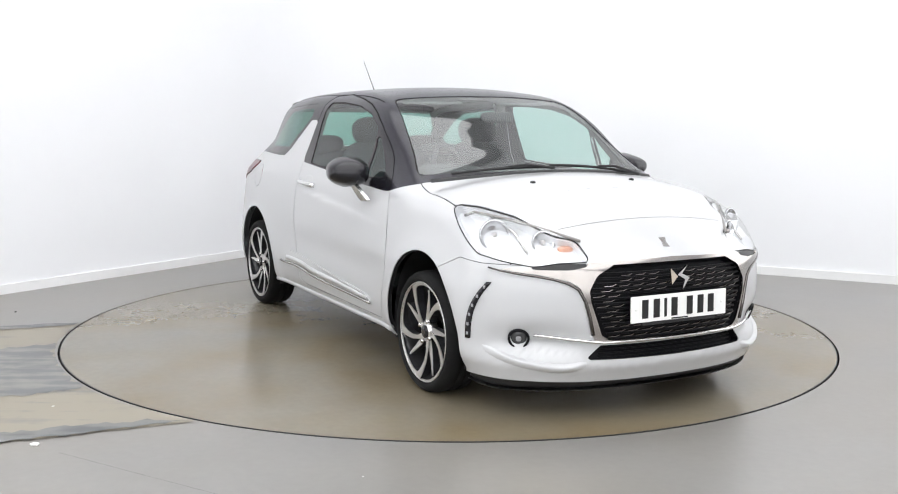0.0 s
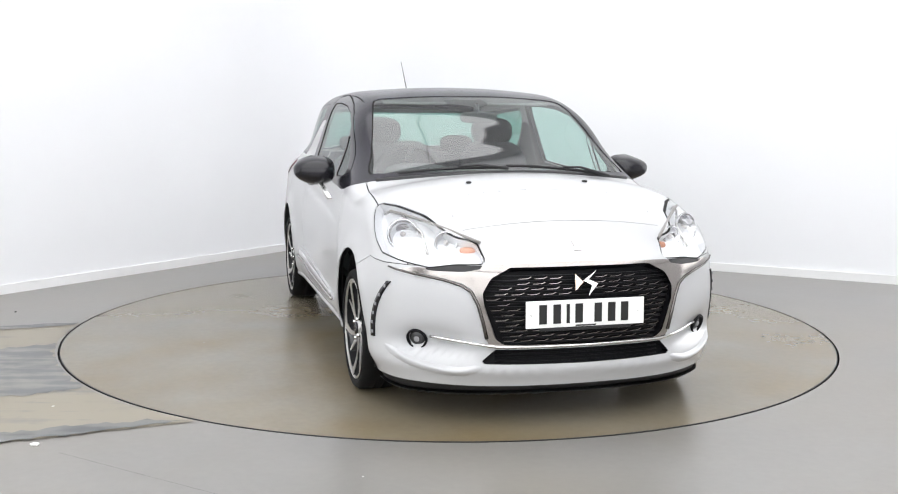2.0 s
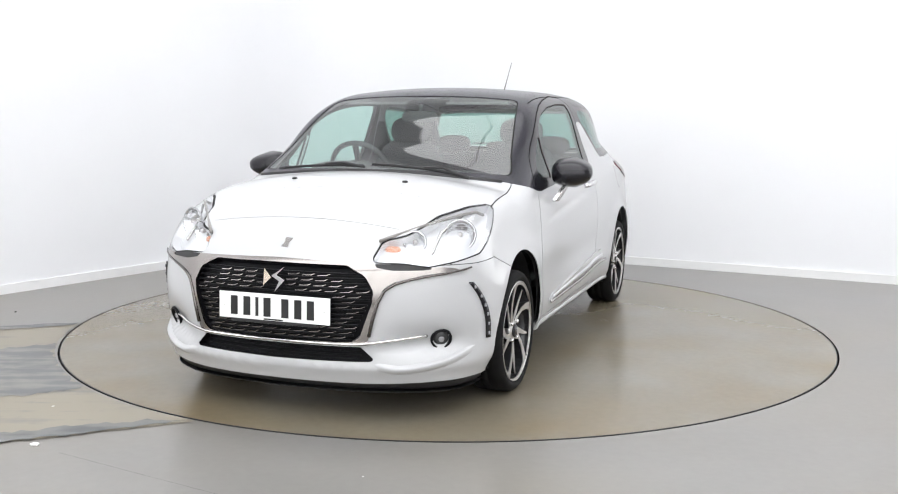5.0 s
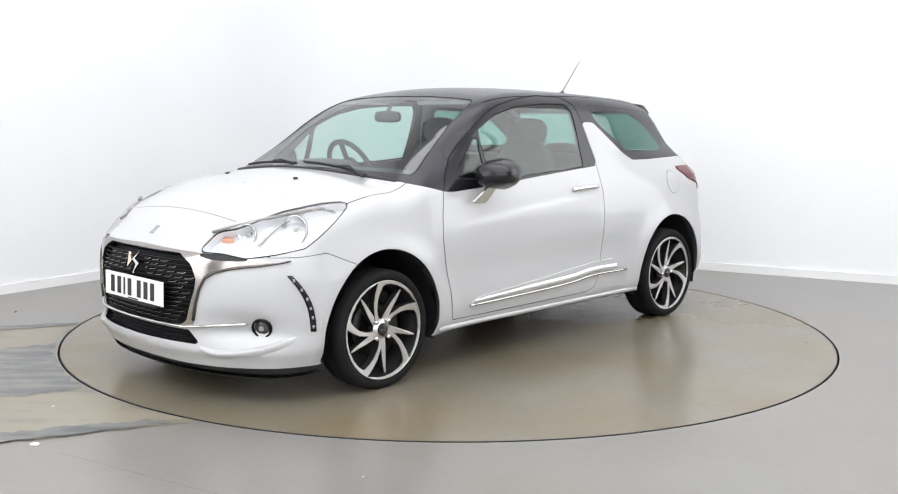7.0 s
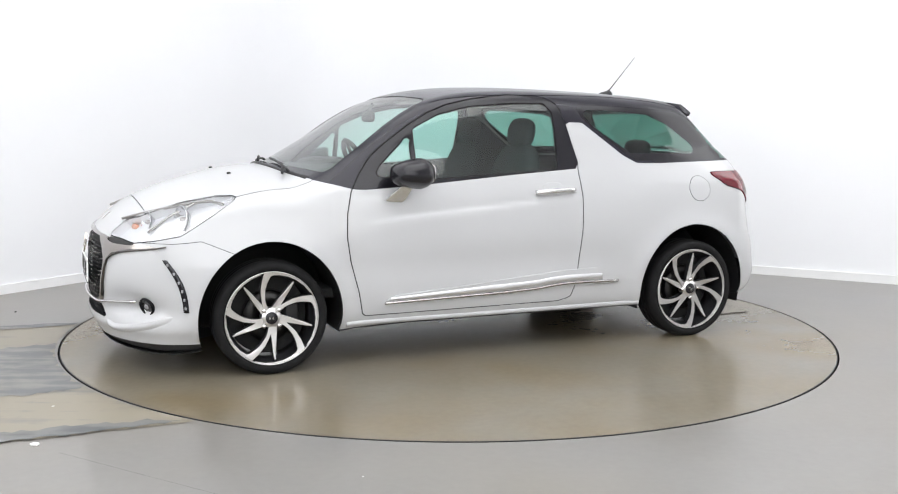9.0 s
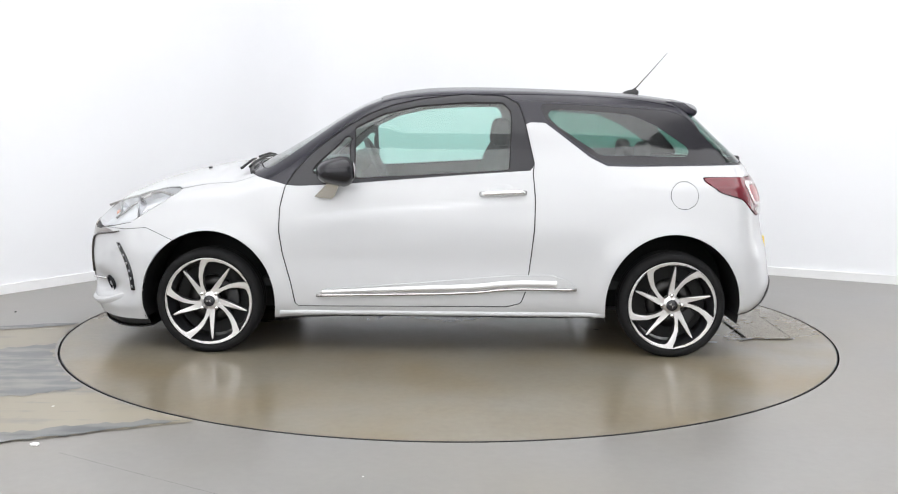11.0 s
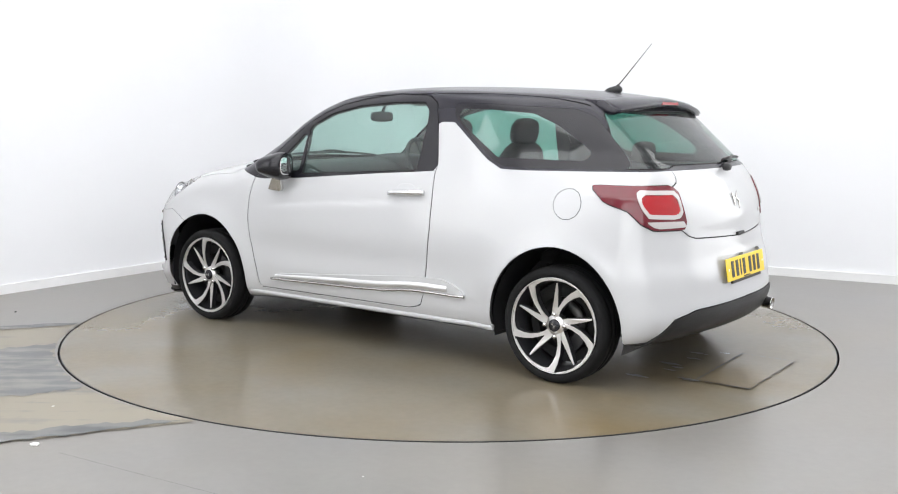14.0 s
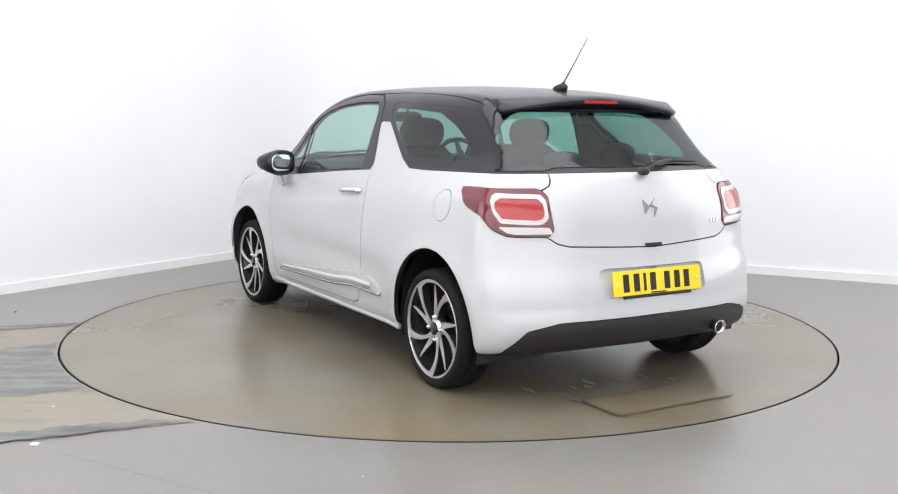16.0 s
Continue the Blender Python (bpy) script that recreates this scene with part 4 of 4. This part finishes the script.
number_plate(-1, .540, PLATE_YELLOW, "yellow rear number plate with plain black bars", .16)

# ---- mirrors, handles ----
INSERT = mat("bright_brushed_insert", (.70, .70, .71), .32, metal=.8)
MIRROR_SILVER = mat("mirror_silver", (.85, .87, .88), .02, metal=1)
for s in (1, -1):
    bm = blob(.102, .106, .080, pose(.552, s * .892, .982, 0, 0, s * 12), 3.0)
    for v in bm.verts:
        # flat at the back, tapering to the front and to the outer end
        back = .484 - .38 * (abs(v.co.y) - .885)
        if v.co.x < back:
            v.co.x = back - (back - v.co.x) * .08
        k = (v.co.x - .51) / .14
        if k > 0:
            v.co.z = .970 + (v.co.z - .970) * (1 - .30 * k)
        e = (abs(v.co.y) - .90) / .095
        if e > 0:
            v.co.z = .995 + (v.co.z - .995) * (1 - .30 * e)
    mirror = part("door_mirror", bm, BLACK_GLOSS, car, "glossy black door mirror on a chrome stalk")
    part("mirror_glass", blob(.004, .078, .050, pose(.478, s * .884, .985, 0, 0, s * 21), 3), MIRROR_SILVER, mirror, "mirror glass")
    part("mirror_seam", tube([(.565 + .083 * math.cos(a), s * (.885 + .103 * math.sin(a)), .957) for a in np.linspace(-.9, 2.6, 18)], .002, 5), GAP_AND_SHADE, mirror)
    stalk = prism([(.650, .838), (.676, .846), (.590, .930), (.530, .930), (.565, .850), (.585, .834)], -.012, .012, None, .004)
    for v in stalk.verts:
        x, z, d = v.co
        reach = (z - .82) / .11
        v.co = Vector((x, s * (.815 + .055 * reach) + d, z))
    part("mirror_stalk", stalk, mat("bright_stalk_metal", (.70, .70, .69), .25, metal=.85), mirror, "chrome mirror stalk", smooth=False)
    pts = []
    for k in range(13):
        t = k / 12
        bow = math.sin(math.pi * t) ** .35
        pts.append(flank(-.195 - .235 * t, .862 + .010 * t, s, .002 + .026 * bow)[0])
    handle = part("door_handle", tube(pts, .0135, 10), mat("bright_satin_metal", (.72, .72, .72), .25, metal=.8), [o for o in car.children if o.name.startswith("door.") or o.name == "door"][0 if s > 0 else 1], "satin chrome door handle")
    p, n = flank(-.302, .882, s, .0008)
    part("handle_cup", blob(.062, .036, .0015, facing(p, n)), PAINT, handle)
    # chrome edge and insert of the side moulding, sill strip
    mould = [o for o in car.children if o.name.startswith("side_trim")][0 if s > 0 else 1]
    low = curve((.66, .318), (.3, .326), (-.1, .338), (-.2, .344), (-.28, .354), (-.70, .361))
    part("chrome_edge", tube([flank(x, float(low(x)) + .004, s, .014)[0] for x in np.linspace(.672, -.705, 30)], .0075, 8), SATIN, mould, "satin chrome edge")
    bm = bmesh.new()
    rows = []
    for x in np.linspace(.64, -.60, 28):
        t = (x + .62) / 1.27
        z0 = float(low(x)) + .016
        z1 = z0 + .034 - .018 * max(0, (x - .1) / .54)
        rows.append([bm.verts.new(flank(x, z, s, o)[0]) for z, o in ((z0, .013), (z0 + .003, .019), (z1 - .003, .0145), (z1, .010))])
    for a, b in zip(rows, rows[1:]):
        for i in range(3):
            bm.faces.new((a[i], a[i + 1], b[i + 1], b[i]))
    bmesh.ops.recalc_face_normals(bm, faces=bm.faces)
    part("chrome_insert", bm, INSERT, mould, "polished chrome insert")
    part("sill", tube([flank(x, .222, s, -.004)[0] for x in np.linspace(.87, -.86, 24)], .016, 8), PAINT, car, "white painted sill")

# ---- wipers, washer jets, aerial, spoiler, exhaust ----
def on_top(x, y, out=0.0):
    p = on_body(np.array([(x, y, .6)]), np.array([(0, 0, 1.0)]))
    return Vector(p[0]) + out * Vector(body_normal(p)[0])


for (x0, y0), (x1, y1) in (((1.10, -.02), (1.045, -.50)), ((1.09, .52), (1.075, .04))):
    wp = part("wiper", tube([on_top(x0 + .03, y0, .02), on_top(x0 - .01, y0 * .7 + y1 * .3, .034), on_top((x0 + x1) / 2, (y0 + y1) / 2, .026)], .008, 8, .6), BLACK_PLASTIC, car, "black wiper arm and blade")
    part("blade", tube([on_top(x0 - .01 + (x1 - x0) * t, y0 + (y1 - y0) * t, .014) for t in np.linspace(.05, 1.1, 10)], .007, 6), BLACK_PLASTIC, wp)
part("cowl", tube([on_top(1.125 - .22 * y * y, y, -.004) for y in np.linspace(-.66, .66, 25)], .014, 8), BLACK_PLASTIC, car, "black cowl under the windscreen")
for s in (1, -1):
    part("washer_jet", blob(.011, .013, .007, Matrix.Translation(on_top(1.352, s * .289, .002))), BLACK_PLASTIC, car, "black washer jet")
base = on_top(-1.09, 0)
aerial = part("aerial", merge(blob(.05, .026, .022, Matrix.Translation(base + Vector((.0, 0, .006))) @ pose(0, 0, 0, 0, 12)), tube([base, base + Vector((-.03, 0, .035))], .014, 10, .6)), BLACK_PLASTIC, car, "thin black whip aerial on a small foot")
part("whip", tube([base + Vector((-.02, 0, .025)), Vector((-1.20, 0, 1.53)), Vector((-1.302, 0, 1.648))], .0035, 8, .45), BLACK_PLASTIC, aerial)
bm = bmesh.new()
rows = []
for y in np.linspace(-.525, .525, 25):
    e = abs(y) / .525
    zt = float(TOP(-1.25) - .11 * y * y)
    back = -1.415 + .05 * e ** 3
    top_z = zt - .004 - .012 * e
    rows.append([bm.verts.new(c) for c in ((-1.20, y, zt + .004), (-1.30, y, zt - .005), (back, y, top_z - .020 - .012 * e), (back - .004, y, top_z - .028 - .012 * e),
                                           (back + .006, y, top_z - .052 - .004 * e), (-1.34, y, top_z - .058), (-1.24, y, zt - .045))])
for a, b in zip(rows, rows[1:]):
    for i in range(7):
        bm.faces.new((a[i], a[(i + 1) % 7], b[(i + 1) % 7], b[i]))
bm.faces.new(rows[0])
bm.faces.new(rows[-1])
bmesh.ops.recalc_face_normals(bm, faces=bm.faces)
spoiler = part("roof_spoiler", bm, BLACK_PAINT, tailgate, "dark roof spoiler")
part("high_brake_lamp", box(.012, .20, .018, pose(-1.414, 0, float(TOP(-1.25)) - .042, 0, 12), .004), RED_LENS, tailgate, "red high brake lamp", smooth=False)
EXH = Vector((-1.845, -.385, .292))
pipe = part("exhaust_pipe", lathe([(.030, -.12), (.030, .018), (.034, .022), (.034, .026), (.027, .025), (.026, -.10)], 28, facing(EXH, Vector((-1, 0, -.12)))), CHROME, car, "chrome exhaust tailpipe")
# dark disc near the mouth, in place of the shade inside the pipe
part("pipe_bore", lathe([(.0, .014), (.0265, .014)], 24, facing(EXH, Vector((-1, 0, -.12))), caps=False), GAP_AND_SHADE, pipe, smooth=False)
part("silencer", blob(.13, .28, .06, pose(-1.60, -.10, .285), 4), mat("dull_steel", (.03, .028, .026), .7, metal=.3), car, "dull steel silencer")
pivot, n = surface(-1, 0, 1.008, .03)
rw = part("rear_wiper", merge(blob(.02, .03, .02, Matrix.Translation(pivot)), tube([pivot, surface(-1, -.10, 1.035, .035)[0], surface(-1, -.22, 1.055, .028)[0]], .010, 8, .7)), BLACK_PLASTIC, tailgate, "black rear wiper")
part("rear_wiper_blade", tube([surface(-1, y, 1.045 + .012 * math.sin((-.04 - y) * 7), .014)[0] for y in np.linspace(-.06, -.40, 9)], .007, 6), BLACK_PLASTIC, rw)
p, n = surface(-1, 0, .868, .003)
m = facing(p, n)
rb = part("tail_badge", prism([(-.040, -.034), (-.006, .0), (-.040, .034)], -.002, .003, m), SATIN, tailgate, "satin metal badge of angular shapes", smooth=False)
part("badge_wing", prism([(.036, .040), (-.006, .004), (.022, -.010), (.010, -.050), (.042, -.008), (.008, .010)], -.002, .003, m), SATIN, rb, smooth=False)
p, n = surface(-1, -.43, .787, .002)
for k in range(3):
    part("model_mark", box(.018, .020, .003, facing(p, n) @ pose(-.026 + .026 * k, 0, 0), .001), SATIN, tailgate, smooth=False)
p, n = surface(-1, 0, .70, .002)
part("tailgate_release", box(.09, .016, .02, facing(p, n), .004), BLACK_PLASTIC, tailgate, smooth=False)

# ---- cabin ----
def front_seat(y):
    st = part("front_seat", blob(.26, .25, .10, pose(.02, y, .50, 0, -6), 3), FABRIC, car, "charcoal fabric front seat with a headrest")
    part("seat_back", blob(.075, .235, .33, pose(-.235, y, .80, 0, -16), 3.2), FABRIC, st)
    part("headrest", blob(.045, .135, .085, pose(-.315, y, 1.175, 0, -10), 2.8), FABRIC, st)
    for d in (-.05, .05):
        part("headrest_post", tube([(-.31, y + d, 1.05), (-.315, y + d, 1.12)], .007, 8), SATIN, st)


front_seat(.365)
front_seat(-.365)
bench = part("rear_seat", blob(.26, .58, .10, pose(-.72, 0, .52, 0, -8), 4), FABRIC, car, "charcoal fabric rear bench with headrests")
part("seat_back", blob(.07, .58, .28, pose(-1.02, 0, .76, 0, -18), 4), FABRIC, bench)
for y in (-.36, 0, .36):
    part("headrest", blob(.04, .12, .06 if y else .045, pose(-1.11, y, 1.075 if y else 1.05), 2.8), FABRIC, bench)
part("cabin_floor", box(2.3, 1.3, .05, pose(-.15, 0, .36), .01), LINING, car, "dark cabin floor", smooth=False)
part("parcel_shelf", box(.42, 1.10, .03, pose(-1.36, 0, .93), .01), LINING, car, "dark parcel shelf", smooth=False)
dashb = part("dashboard", merge(blob(.26, .66, .14, pose(.80, 0, .85), 4), blob(.16, .17, .055, pose(.66, -.36, .965), 3)), CABIN_PLASTIC, car, "dark dashboard with an instrument hood")
part("console", box(.70, .20, .30, pose(.35, 0, .52), .03), CABIN_PLASTIC, dashb)
wheel_pose = pose(.44, -.365, .955, 0, -64, 0)
ring = [(.178 + .015 * math.cos(b), .015 * math.sin(b)) for b in np.linspace(0, 2 * math.pi, 10, endpoint=False)]
steer = part("steering_wheel", lathe(ring, 40, wheel_pose, closed=True), CABIN_PLASTIC, car, "dark leather steering wheel")
part("steering_hub", merge(blob(.07, .06, .03, wheel_pose, 3), box(.34, .035, .014, wheel_pose @ pose(0, 0, -.005), .005), box(.035, .17, .014, wheel_pose @ pose(0, -.09, -.005), .005)), CABIN_PLASTIC, steer)
part("spoke_trim", box(.20, .012, .004, wheel_pose @ pose(0, -.02, .008), .002), SATIN, steer)
rear_view = part("rear_view_mirror", blob(.014, .105, .032, pose(.50, .02, 1.262), 3.4), CABIN_PLASTIC, car, "dark rear-view mirror")
part("mirror_foot", tube([(.50, .02, 1.28), (.47, .02, 1.335)], .010, 8), CABIN_PLASTIC, rear_view)
for s in (1, -1):
    part("sun_visor", box(.15, .36, .014, pose(.29, s * .30, 1.352, 0, 12), .005), HEADLINING, car, "pale sun visor")


# ---- patches and marks on the floor ----
def flat_patch(name, poly, z, material, parent=None, label="", ragged=.0, step=.05, seed=1):
    rng = random.Random(seed)
    pts = []
    for a, b in zip(poly, poly[1:] + poly[:1]):
        a, b = Vector(a), Vector(b)
        n = max(1, int((b - a).length / step))
        nrm = Vector((-(b - a).y, (b - a).x)).normalized()
        pts += [a + (b - a) * i / n + nrm * rng.uniform(-ragged, ragged) for i in range(n)]
    if not parent:
        pts = [p * max(1.0, (TABLE_R + .010) / p.length) for p in pts]
    bm = bmesh.new()
    f = bm.faces.new([bm.verts.new((p.x, p.y, z)) for p in pts])
    bmesh.ops.triangulate(bm, faces=[f])
    bmesh.ops.recalc_face_normals(bm, faces=bm.faces)
    for f in bm.faces:
        if f.normal.z < 0:
            f.normal_flip()
    return mesh_ob(name, bm, material, parent, label, smooth=False)


SCREED = streaked("worn_tan_screed", (.235, .208, .158), (.160, .152, .135), .15, .36)
DARK_SCREED = streaked("worn_dark_screed", (.200, .193, .178), (.112, .115, .120), .28, .40)
EDGE_SCREED = streaked("dark_ragged_screed", (.150, .150, .148), (.082, .085, .09), .24, .45)
def table_edge(a):
    return ((TABLE_R + .010) * math.cos(radians(a)), (TABLE_R + .010) * math.sin(radians(a)))


RIMS = [table_edge(a) for a in np.linspace(181.5, 241.8, 22)]

tagged(flat_patch("floor_repair", RIMS + [(-1.06, -2.00), (-1.73, -2.29), (-3.6, -3.15), (-5.2, -1.1), (-3.6, -.50), (-2.66, -.19)], .003, SCREED, ragged=.006),
       "worn tan repair screed beside the turntable", "floor patch", kind="structure")
MID = [table_edge(a) for a in np.linspace(195.5, 220.5, 8)]
tagged(flat_patch("floor_stain", MID + [(-1.72, -1.50), (-1.99, -1.68), (-3.4, -2.2), (-3.6, -1.2), (-2.42, -.74), (-2.17, -.60)], .0045, DARK_SCREED, ragged=.030, step=.035, seed=3),
       "dark scuffed strip in the floor repair", "floor stain", kind="structure")
tagged(flat_patch("floor_seam", [(-1.05, -1.985), (-1.22, -1.985), (-1.5, -2.07), (-1.80, -2.19), (-3.5, -2.94), (-3.5, -3.09), (-1.78, -2.315), (-1.4, -2.145)], .006, EDGE_SCREED, ragged=.020, step=.03, seed=5),
       "dark ragged edge of the floor repair", "floor seam", kind="structure")
tagged(flat_patch("floor_seam", [(-2.245, -.05), (-2.66, -.17), (-4.0, -.64), (-4.0, -.76), (-2.64, -.28), (-2.25, -.12)], .006, DARK_SCREED, ragged=.014, seed=6),
       "dark ragged edge of the floor repair", "floor seam", kind="structure")
for x, y, s in ((-1.588, -2.31, .016), (-1.72, -1.80, .006), (-2.78, .27, .008), (-.3, -2.62, .004), (2.9, -.9, .004)):
    bm = bmesh.new()
    bmesh.ops.create_icosphere(bm, subdivisions=1, radius=s)
    for v in bm.verts:
        v.co = Vector((v.co.x * 1.3, v.co.y, v.co.z * .5)) * random.uniform(.7, 1.2)
    bmesh.ops.transform(bm, matrix=pose(x, y, s * .3, 0, 0, x * 100), verts=bm.verts)
    tagged(mesh_ob("chipping", bm, PLATE_WHITE if y < -1 else GAP_AND_SHADE, smooth=False), "small loose chipping lying on the floor", "chipping", "floor chippings")
tagged(flat_patch("floor_crack", [(-1.46, -2.40), (-1.0, -2.67), (-.55, -2.93), (-.551, -2.932), (-1.0, -2.673), (-1.46, -2.403)], .004, mat("faint_crack", (.15, .145, .14), .6), ragged=.0008, step=.03, seed=9),
       "faint hairline crack in the concrete floor", "floor crack", kind="structure")
# the turntable's own hatch and wet-looking scuffs, in its own space
HATCH = [(-1.72, -.34), (-2.00, -.34), (-2.00, .34), (-1.73, .34)]
hatch = flat_patch("hatch", HATCH, .004, PLATE_GREY, turntable, "square repair patch in the deck", ragged=.010, step=.03)
CRACK = mat("dark_crack", (.03, .029, .028), .7)
for k, (a, b) in enumerate(zip(HATCH, HATCH[1:] + HATCH[:1])):
    # two joints are broken open, the other two are hairlines
    wide = .005 if k in (2, 3) else .002
    d = (Vector(b) - Vector(a)).normalized()
    n = Vector((-d.y, d.x)) * wide
    flat_patch("hatch_joint", [Vector(a) - n, Vector(b) - n, Vector(b) + n, Vector(a) + n], .0052 + .0003 * k, CRACK, turntable, ragged=wide * .7, step=.012, seed=20 + k)
SCUFF = mat("dark_scuff", (.10, .10, .10), .35, vary=.4, scale=20)
for k in range(9):
    rx = random.uniform(-1.72, -1.45)
    ry = random.uniform(-.5, .62)
    l = random.uniform(.02, .07)
    flat_patch("scuff", [(rx - l, ry), (rx, ry + l * .35), (rx + l, ry), (rx, ry - l * .3)], .0045 + .0004 * k, SCUFF, turntable, ragged=.008, step=.015, seed=k)


# ---- the turntable carries the car round ----
HEADINGS = [(0, -61.75), (0.5, -62.42), (1, -64.74), (1.5, -68.6), (2.0, -74.25), (2.5, -80.27), (3.0, -86.27), (3.5, -92.26), (4.0, -98.23), (4.5, -104.19), (5.0, -110.15), (5.5, -116.09), (6.0, -122.02), (6.5, -127.94), (7.0, -133.85), (7.5, -139.75), (8.0, -145.64), (8.5, -151.52), (9.0, -157.4), (9.5, -163.27), (10.0, -169.14), (10.5, -175.0), (11.0, -180.85), (11.5, -186.7), (12.0, -192.54), (12.5, -198.38), (13.0, -204.22), (13.5, -210.06), (14.0, -215.89), (14.5, -221.73), (15.0, -227.56), (15.5, -233.39), (16.0, -239.23)]


def motions():
    turned = [(t, pose(0, 0, 0, 0, 0, a)) for t, a in HEADINGS]
    walk(turntable, turned)
    walk(car, [(t, m @ pose(.02, -.007, 0)) for t, m in turned])


motions()
